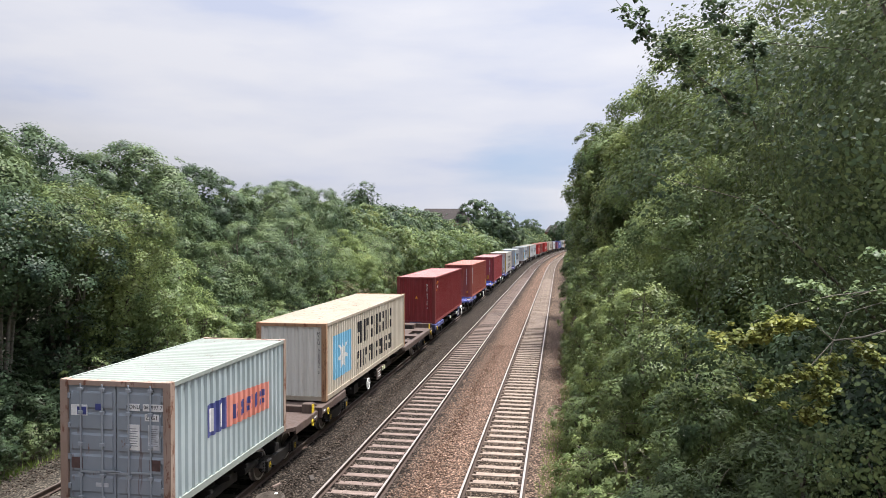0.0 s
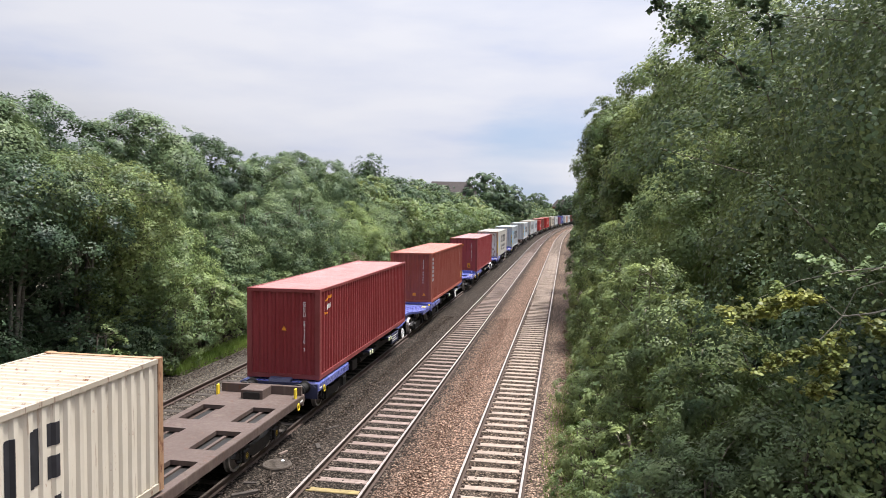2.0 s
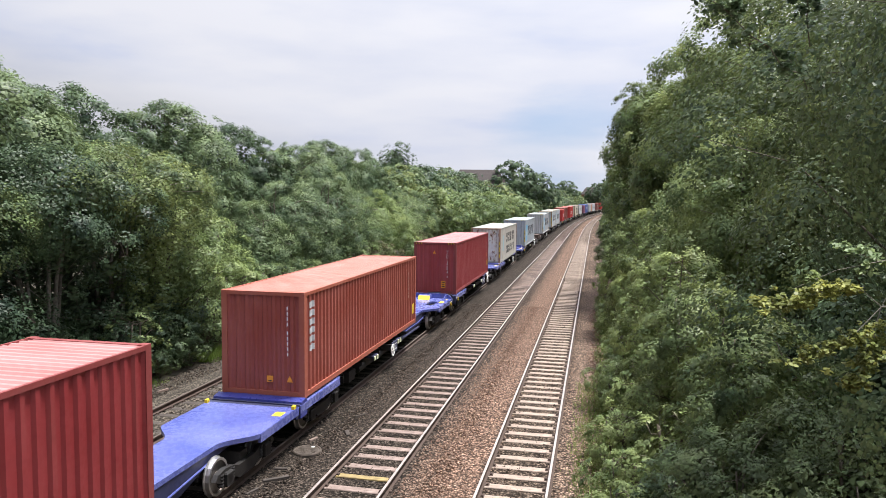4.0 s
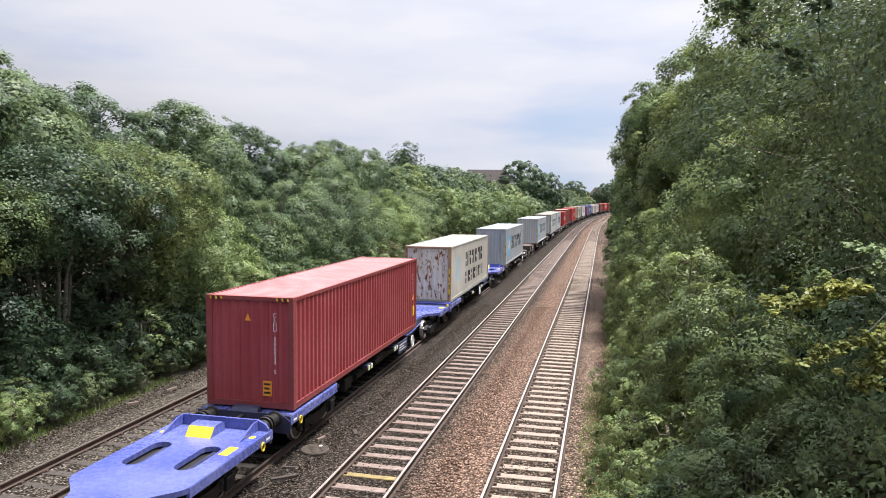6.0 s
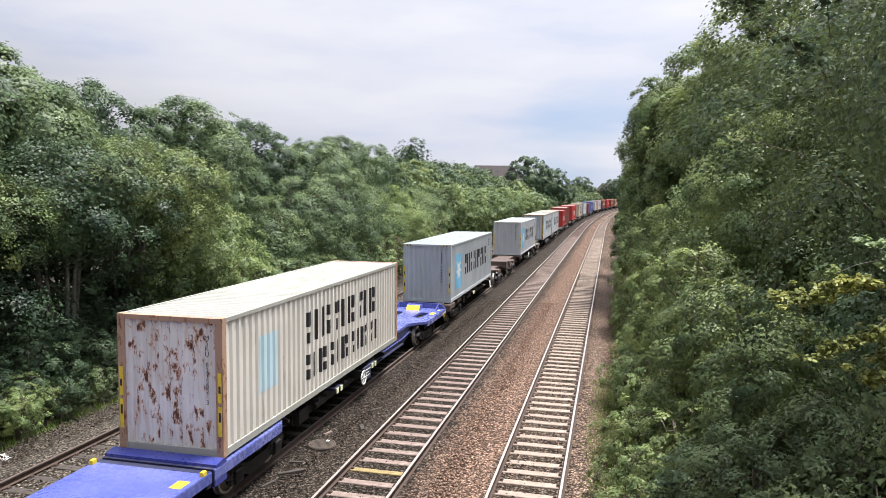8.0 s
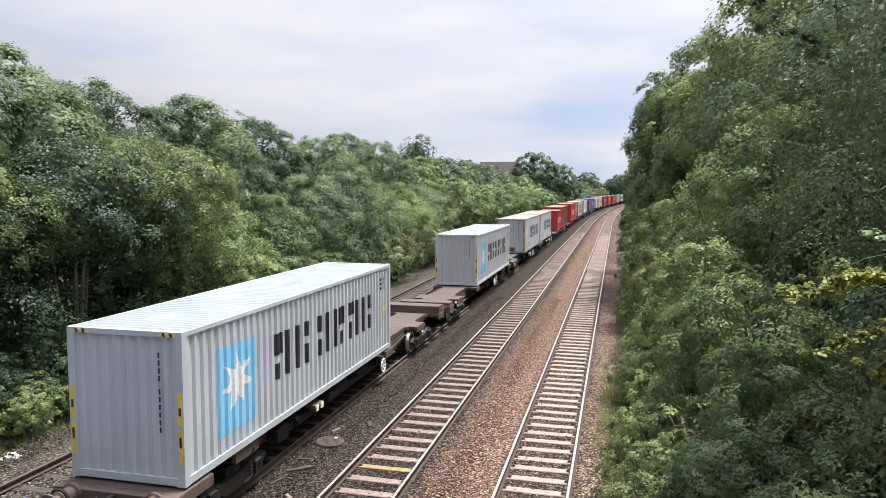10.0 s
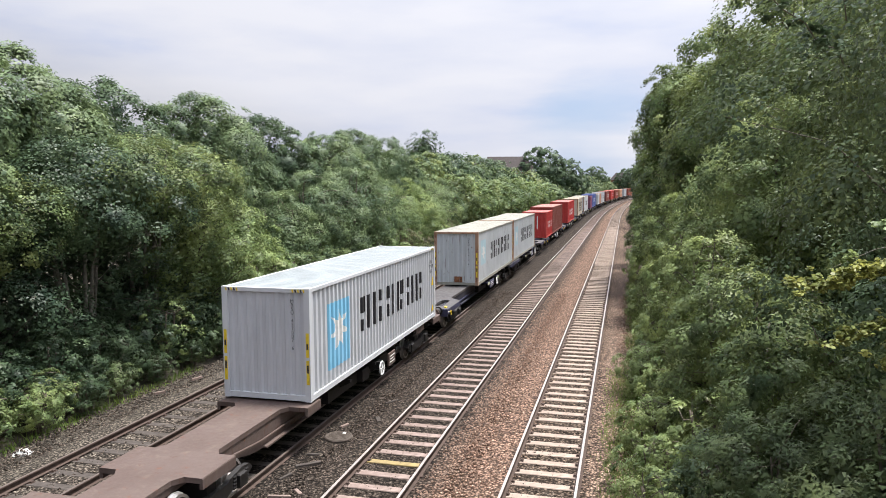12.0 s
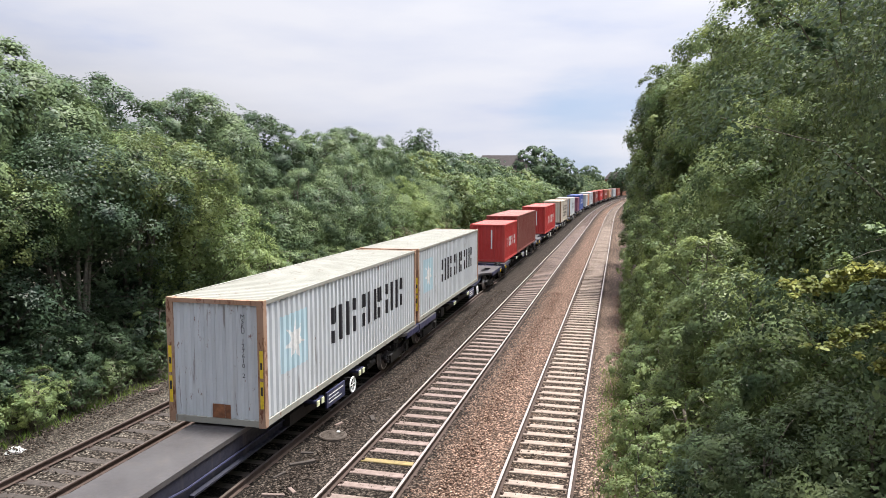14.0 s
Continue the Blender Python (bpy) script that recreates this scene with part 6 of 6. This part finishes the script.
def build_left_bank():
    rnd = random.Random(21)

    def spin():
        return rnd.uniform(0, 360)
    # the tall row, tree by tree: kind, x, y, top
    for kind, x, y, top in (("far_a", -22, 6, 10.2), ("far_b", -21.5, 11, 10.6), ("ash_b", -22, 16.5, 12.3), ("ash_a", -22.5, 22.0, 12.0), ("dark_a", -23, 27.6, 11.6), ("ash_b", -22.2, 33.6, 11.5),
                            ("dark_a", -24.0, 39.0, 11.0), ("dark_a", -24.5, 45.5, 11.6), ("ash_a", -22, 51, 10.6), ("ash_b", -22.8, 58.5, 11.5), ("ash_a", -22.5, 65, 11.2), ("mid_a", -22.5, 71.5, 10.6), ("mid_b", -22.5, 78, 10.2),
                            ("mid_a", -22.5, 85, 10.4), ("mid_c", -22.5, 92, 10.8)):
        plant(kind, x, y, top, spin())
    # bushy trees in front
    for kind, x, y, top in (("far_b", -19.2, 8.2, 7.6), ("low_a", -18.9, 12.4, 7.6), ("stem", -19.6, 16.6, 7.6), ("dark_stem", -19.0, 21.4, 8.6), ("stem", -18.6, 24.6, 8.8), ("low_d", -18.3, 27.2, 7.2), ("low_a", -18.7, 31.8, 6.0), ("low_b", -18.8, 36.8, 6.4),
                            ("low_b", -19, 42.0, 7.6), ("low_b", -18.8, 47.5, 7.9), ("low_c", -18.8, 53, 7.4), ("low_a", -18.7, 59, 7.2), ("low_c", -18.6, 66.5, 7.0), ("low_d", -17.9, 62.6, 5.0), ("low_b", -18.7, 71.0, 7.3)):
        plant(kind, x, y, top, spin(), 1.08)
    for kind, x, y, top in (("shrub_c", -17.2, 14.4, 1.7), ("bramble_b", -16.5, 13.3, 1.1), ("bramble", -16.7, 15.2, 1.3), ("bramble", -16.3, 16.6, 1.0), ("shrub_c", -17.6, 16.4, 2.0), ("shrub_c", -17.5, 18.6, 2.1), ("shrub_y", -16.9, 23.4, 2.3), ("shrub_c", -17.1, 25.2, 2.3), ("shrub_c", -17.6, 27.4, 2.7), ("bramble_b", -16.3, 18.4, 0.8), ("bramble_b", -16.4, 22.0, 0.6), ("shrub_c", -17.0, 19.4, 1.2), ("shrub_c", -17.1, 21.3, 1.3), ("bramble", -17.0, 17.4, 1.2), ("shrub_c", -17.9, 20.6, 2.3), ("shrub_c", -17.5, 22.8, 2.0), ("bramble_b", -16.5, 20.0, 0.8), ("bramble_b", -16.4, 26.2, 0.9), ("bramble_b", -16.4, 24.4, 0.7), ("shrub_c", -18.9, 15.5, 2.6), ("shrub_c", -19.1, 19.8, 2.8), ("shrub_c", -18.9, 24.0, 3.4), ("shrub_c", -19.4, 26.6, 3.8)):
        plant(kind, x, y, top, spin(), 1.2)
    y, k = 28.5, 0
    low = ["shrub_a", "shrub_c", "shrub_b", "shrub_a", "shrub_dry"]
    while y < 74:
        plant(low[k % 5] if y > 43 else ("shrub_b", "shrub_e")[k % 2], -16.9 + rnd.uniform(-0.4, 0.3), y, rnd.uniform(2.2, 3.6), spin(), 1.15)
        y += rnd.uniform(2.4, 3.2)
        k += 1
    for x0, y0, y1, step, t0, t1, kinds in ((-18.8, 76, 150, 5.5, 6.6, 8.0, ("mid_b", "mid_d", "mid_a")), (-23.5, 99, 150, 6.5, 9.6, 11.0, ("mid_a", "mid_c", "mid_b")), (-30.0, 50, 150, 12.0, 10.4, 12.2, ("far_a", "far_b")),
                                            (-18.8, 153, 400, 6.0, 5.8, 7.2, ("far_d", "far_b", "far_a")), (-24.5, 153, 400, 8.0, 8.8, 10.4, ("far_a", "far_b")), (-33.0, 215, 400, 11.0, 9.5, 11.5, ("far_b", "far_a"))):
        y, k = y0, 0
        while y < y1:
            plant(kinds[k % len(kinds)], along(x0, y)[0] + rnd.uniform(-1.2, 1.2), y, rnd.uniform(t0, t1), spin(), 1.1)
            y += step * rnd.uniform(0.8, 1.2)
            k += 1
    y = 13.0
    while y < 80:
        plant("under", -20.9 + rnd.uniform(-0.5, 0.5), y, rnd.uniform(4.6, 5.8) if y < 36 else rnd.uniform(3.2, 4.6), spin(), 1.15)
        y += rnd.uniform(4.4, 5.6)
    # unseen trees added behind the bridge to screen the southern sky
    for y in range(-14, -75, -11):
        plant("far_b", -19.5 + rnd.uniform(-1, 1), y, rnd.uniform(8, 10), spin())
        plant("far_a", -25.5 + rnd.uniform(-1, 1), y - 3, rnd.uniform(11, 13), spin())
        plant("far_a", 9.0 + rnd.uniform(-1, 1), y - 8, rnd.uniform(12, 14), spin())
        plant("far_b", 15.0 + rnd.uniform(-1, 1), y - 3, rnd.uniform(13, 15), spin())
    for x in range(-16, 4, 4):
        plant("far_a", x, -82 + rnd.uniform(-2, 2), rnd.uniform(11, 14), spin())
    plant("birch", -30.6, 108.0, 15.2, 10, 1.15)
    plant("hawthorn", -17.5, 63.0, 4.9, 70)
    for x, y, top in ((-23.8, 208, 17.2), (-17.5, 214, 14.0), (-30.0, 212, 12.0), (-14.0, 345, 14.5), (1.0, 352, 13.6), (9.0, 356, 13.0)):
        plant("round", x, y, top, spin())


def build_right_bank():
    rnd = random.Random(5)

    def spin():
        return rnd.uniform(0, 360)
    for kind, x, y, top in (("back_r", 13.5, 16.0, 15.0), ("back_r", 14.0, 26.0, 16.0), ("under", 9.5, 16.5, 6.5), ("under", 11.0, 21.0, 7.0), ("shrub_c", 6.0, 10.3, 4.6), ("shrub_c", 8.0, 11.0, 5.6), ("shrub_c", 6.5, 15.5, 5.0), ("shrub_c", 8.2, 27.0, 3.8), ("shrub_c", 9.8, 31.5, 4.2), ("shrub_c", 7.0, 22.5, 3.6), ("shrub_c", 5.6, 19.6, 3.2), ("mid_c", 12.0, 34.0, 9.0), ("mid_c", 13.0, 42.0, 10.0), ("mid_c", 10.5, 28.0, 8.0), ("mid_c", 13.5, 50.0, 11.0), ("under", 8.5, 14.0, 7.0), ("under", 8.0, 18.5, 7.0), ("under", 11.5, 11.0, 7.5), ("oak_near", 6.7, 12.6, 14.0), ("oak_mid", 10.4, 22.0, 17.0), ("maple_r", 5.4, 27.4, 9.6), ("oak_a", 7.9, 40.0, 17.8), ("oak_b", 6.1, 45.0, 15.2), ("slim", 2.9, 46.5, 13.9), ("oak_a", 6.9, 53.0, 17.2), ("oak_b", 6.7, 60.5, 15.4)):
        plant(kind, x, y, top, spin())
    for kind, x, y, top in (("willow", 5.3, 8.6, 3.8), ("willow", 4.0, 11.0, 4.0), ("thorn_b", 3.2, 14.6, 4.4), ("willow", 2.6, 12.2, 3.0), ("bramble", 1.9, 16.2, 2.2), ("bramble_b", 1.8, 13.4, 1.9), ("bramble", 1.9, 19.4, 2.3), ("bramble", 1.9, 22.0, 2.3), ("bramble", 1.2, 10.2, 1.3), ("shrub_c", 2.4, 9.6, 2.0), ("thorn_b", 2.6, 18.4, 4.6), ("hawthorn", 2.7, 23.4, 5.2), ("hawthorn", 2.9, 30.0, 5.8), ("hawthorn", 2.7, 35.5, 6.4), ("hawthorn", 2.7, 41.0, 6.0), ("thorn_b", 2.6, 48.0, 6.4)):
        plant(kind, x, y, top, spin())
    y = 11.0
    while y < 50:
        plant("bramble", (0.75 if y < 20 else 1.0 if y < 26 else 1.45) + rnd.uniform(-0.15, 0.25), y, rnd.uniform(1.0, 1.9), spin())
        y += rnd.uniform(2.0, 3.0)
    y, k = 64.0, 0
    while y < 360:
        near = y < 130
        plant((("mid_b", "mid_a", "mid_c") if near else ("far_b", "far_a"))[k % (3 if near else 2)], along(7.0, y)[0] + rnd.uniform(-0.3, 0.5), y, rnd.uniform(12.0, 14.0), spin())
        plant("mid_d" if near else "far_d", along(3.4, y)[0], y + 2, rnd.uniform(3.0, 4.5), spin())
        y += rnd.uniform(5.0, 6.5)
        k += 1


def build_backing_trees():
    """Taller trees that close the right bank behind its front row."""
    for kind, x, y, top, turn in (("back_r", 12.8, 33.5, 18.0, 40), ("back_r", 12.2, 24.5, 17.5, 120), ("mid_b", 11.8, 41.0, 17.0, 210)):
        plant(kind, x, y, top, turn)


def spray(t, rng, pts, radii, leaves, size, width, material, bark, start=0.25, name="branch"):
    """One twig with its leaves: a bent tube, and leaf tufts along it from start to tip."""
    pts = [Vector(q) for q in pts]
    twig = part(name, Geo().tube(pts, radii, 6), bark, t)
    if not leaves:
        return
    n, tufts = len(pts) - 1, []
    for k in range(max(6, leaves // 14)):
        f = rng.uniform(start * n, n)
        j = min(n - 1, int(f))
        q = pts[j].lerp(pts[j + 1], f - j) + Vector(rng.normal(0, width, 3) * np.array([1, 1, 0.55]))
        tufts.append((*q, rng.uniform(0.6, 1.4) * size, 0.0, 0.0, 1.0))
    v, q, soft = clump_leaves(rng, tufts, leaves, size, 0.3, 0.5, 0.62, 0.7, "oval")
    part("foliage", tri_mesh("foliage", v, q, material, normals=soft), None, twig)


def near_branch():
    """Yellowing sprays of leaves on a forked limb that reaches out from the near tree."""
    rng = np.random.default_rng(77)
    t = thing("oak_branch", pose(0, 0, 0), "yellowing forked oak branch reaching out over the bank", "branch")
    fork = (2.30, 6.40, 5.77)
    spray(t, rng, [(4.6, 8.2, 6.0), (3.9, 7.3, 6.04), (3.4, 6.9, 5.98), (3.1, 6.66, 5.90), (2.87, 6.5, 5.89), (2.55, 6.44, 5.80), fork], [0.020, 0.016, 0.013, 0.011, 0.009, 0.008, 0.007], 0, 0, 0, None, BARK_PALE, name="limb")
    spray(t, rng, [fork, (2.17, 6.42, 5.89), (2.02, 6.40, 5.92), (1.86, 6.40, 5.89), (1.70, 6.38, 5.81), (1.56, 6.36, 5.77), (1.34, 6.4, 5.78)], [0.0042, 0.0038, 0.0035, 0.003, 0.0026, 0.0022, 0.0015], 1500, 0.041, 0.060, LEAF_YELLOW, BARK_PALE)
    spray(t, rng, [fork, (2.10, 6.3, 5.58), (1.96, 6.25, 5.47), (1.80, 6.22, 5.42), (1.55, 6.15, 5.30)], [0.004, 0.0035, 0.003, 0.0024, 0.0015], 900, 0.040, 0.045, LEAF_YELLOW, BARK_PALE)
    spray(t, rng, [fork, (2.25, 6.38, 5.58), (2.24, 6.33, 5.45), (2.18, 6.3, 5.35), (2.10, 6.27, 5.22), (2.05, 6.25, 5.12)], [0.004, 0.0035, 0.003, 0.0026, 0.0022, 0.0015], 1162, 0.043, 0.055, LEAF_YELLOW, BARK_PALE, 0.15)
    spray(t, rng, [(2.42, 6.42, 5.79), (2.56, 6.3, 5.66), (2.80, 6.25, 5.58)], [0.005, 0.004, 0.002], 487, 0.039, 0.05, LEAF_YELLOW, BARK_PALE, 0.1)
    spray(t, rng, [(3.4, 6.9, 6.2), (3.05, 6.75, 6.24), (2.75, 6.6, 6.20), (2.40, 6.5, 6.10), (1.98, 6.5, 6.25)], [0.008, 0.007, 0.005, 0.004, 0.002], 260, 0.054, 0.06, LEAF_LIGHT, BARK_PALE, 0.55)
    spray(t, rng, [(3.2, 6.8, 6.25), (2.95, 6.64, 6.24), (2.70, 6.5, 6.19), (2.30, 6.4, 6.15), (1.95, 6.4, 6.06), (1.60, 6.4, 5.88)], [0.006, 0.005, 0.005, 0.004, 0.003, 0.002], 120, 0.05, 0.05, LEAF_OAK, BARK_PALE, 0.5)
    spray(t, rng, [(3.3, 6.9, 6.12), (3.0, 6.68, 6.14), (2.72, 6.5, 6.09), (2.42, 6.45, 6.0), fork], [0.006, 0.0045, 0.004, 0.0035, 0.003], 0, 0, 0, None, BARK_PALE)
    spray(t, rng, [(3.2, 6.8, 6.5), (2.85, 6.6, 6.50), (2.62, 6.5, 6.46)], [0.006, 0.004, 0.002], 170, 0.052, 0.05, LEAF_LIGHT, BARK_PALE, 0.3)


def upper_branch():
    """A thin spray against the sky, at the edge of the near tree."""
    rng = np.random.default_rng(78)
    t = thing("oak_branch", pose(0, 0, 0), "thin leafy oak twig against the sky", "branch")
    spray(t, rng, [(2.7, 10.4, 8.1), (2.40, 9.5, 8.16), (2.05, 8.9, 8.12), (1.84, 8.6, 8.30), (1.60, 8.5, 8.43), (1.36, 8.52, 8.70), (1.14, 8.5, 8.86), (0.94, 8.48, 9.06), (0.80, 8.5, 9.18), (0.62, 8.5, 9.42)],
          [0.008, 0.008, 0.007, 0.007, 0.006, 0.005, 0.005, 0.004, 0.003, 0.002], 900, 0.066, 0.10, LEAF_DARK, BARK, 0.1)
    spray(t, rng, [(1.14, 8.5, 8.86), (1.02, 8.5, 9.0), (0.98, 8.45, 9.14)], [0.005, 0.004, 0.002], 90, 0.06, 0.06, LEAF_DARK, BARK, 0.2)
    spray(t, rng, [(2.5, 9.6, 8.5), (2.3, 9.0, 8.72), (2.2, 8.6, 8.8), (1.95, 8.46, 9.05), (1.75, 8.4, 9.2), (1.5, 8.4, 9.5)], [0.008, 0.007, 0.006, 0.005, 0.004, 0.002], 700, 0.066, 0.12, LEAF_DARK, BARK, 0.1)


def build_grass():
    rng = np.random.default_rng(9)

    def blades(name, label, n, x0, x1, y0, y1, z, h, material):
        c = np.stack([rng.uniform(x0, x1, n), rng.uniform(y0, y1, n), np.full(n, z)], 1)
        lean = rng.normal(0, 0.35, (n, 2))
        hh = h * rng.uniform(0.5, 1.3, n)
        w = rng.uniform(0.008, 0.02, n)
        a = rng.uniform(0, np.pi, n)
        v = np.empty((n, 3, 3))
        v[:, 0] = c + np.stack([np.cos(a) * w, np.sin(a) * w, 0 * a], 1)
        v[:, 1] = c - np.stack([np.cos(a) * w, np.sin(a) * w, 0 * a], 1)
        v[:, 2] = c + np.stack([lean[:, 0] * hh, lean[:, 1] * hh, hh], 1)
        me = tri_mesh(name, v.reshape(-1, 3), np.arange(3 * n).reshape(-1, 3), material)
        tagged(new(name, me), label, "grass", kind="stuff")
    blades("grass", "bright green grass strip between ballast and shrubs", 9000, -16.6, -15.5, 27, 36, -0.5, 0.40, GRASS)
    blades("grass", "sparse dull grass at the foot of the shrubs", 3500, -16.6, -15.7, 36, 50, -0.52, 0.24, GRASS)
    blades("grass", "straggling grass along the ballast shoulder", 1400, -16.3, -15.6, 10, 24, -0.55, 0.22, GRASS)
    blades("grass", "grass and weeds at the ballast edge under the hedge", 14000, 0.15, 1.2, 26, 50, -0.45, 0.35, GRASS)
    blades("grass", "bright green grass and weeds spilling onto the ballast", 9000, -0.45, 0.6, 13, 26, -0.35, 0.30, GRASS)


build_left_bank()
build_right_bank()
build_backing_trees()
near_branch()
upper_branch()
build_grass()
build_bridge()
build_house(-33.2, 205.0, 12, 15.0, 9.0, 9.8, 14.2, "brick house with a dark hipped roof above the trees")
build_house(-2.0, 372.0, -15, 9.0, 7.0, 8.0, 11.6, "distant orange brick house between trees")

# ---------------------------------------------------------------- tracks, piece by piece
build_track(TRACK_FAR, "rusty far track with dark timber sleepers", SLEEPER_TIMBER, RAIL_DULL, seed=1, phase=-5.9, sink=0.012)
build_track(TRACK_TRAIN, "track under the train with dark sooty sleepers", SLEEPER_TIMBER, RAIL_DULL, seed=2, phase=-5.7, sink=0.012)
build_track(TRACK_MID, "middle track with worn brown concrete sleepers and polished rails", SLEEPER_OLD, RAIL_STEEL, True, seed=3, phase=-4.95)
build_track(TRACK_NEAR, "near track with pale concrete sleepers and polished rails", SLEEPER_NEW, RAIL_STEEL, seed=4, phase=-5.9)
build_stones()


def motions():
    times = [0.5 * k for k in range(29)]
    for ob, s0, z in MOVERS:
        rows = []
        for t in times:
            x, y, rz = along(TRACK_TRAIN, s0 - travelled(t))
            rows.append((t, pose(x, y, z, 0, 0, rz)))
        walk(ob, rows)
    for ws in WHEELS[:SPUN]:
        y = ws.location.y
        rows = [(k / FPS, pose(0, y, 0.425) @ Matrix.Rotation(travelled(k / FPS) / 0.42, 4, "X")) for k in range(0, 421)]
        walk(ws, rows)


SPUN = 40
motions()
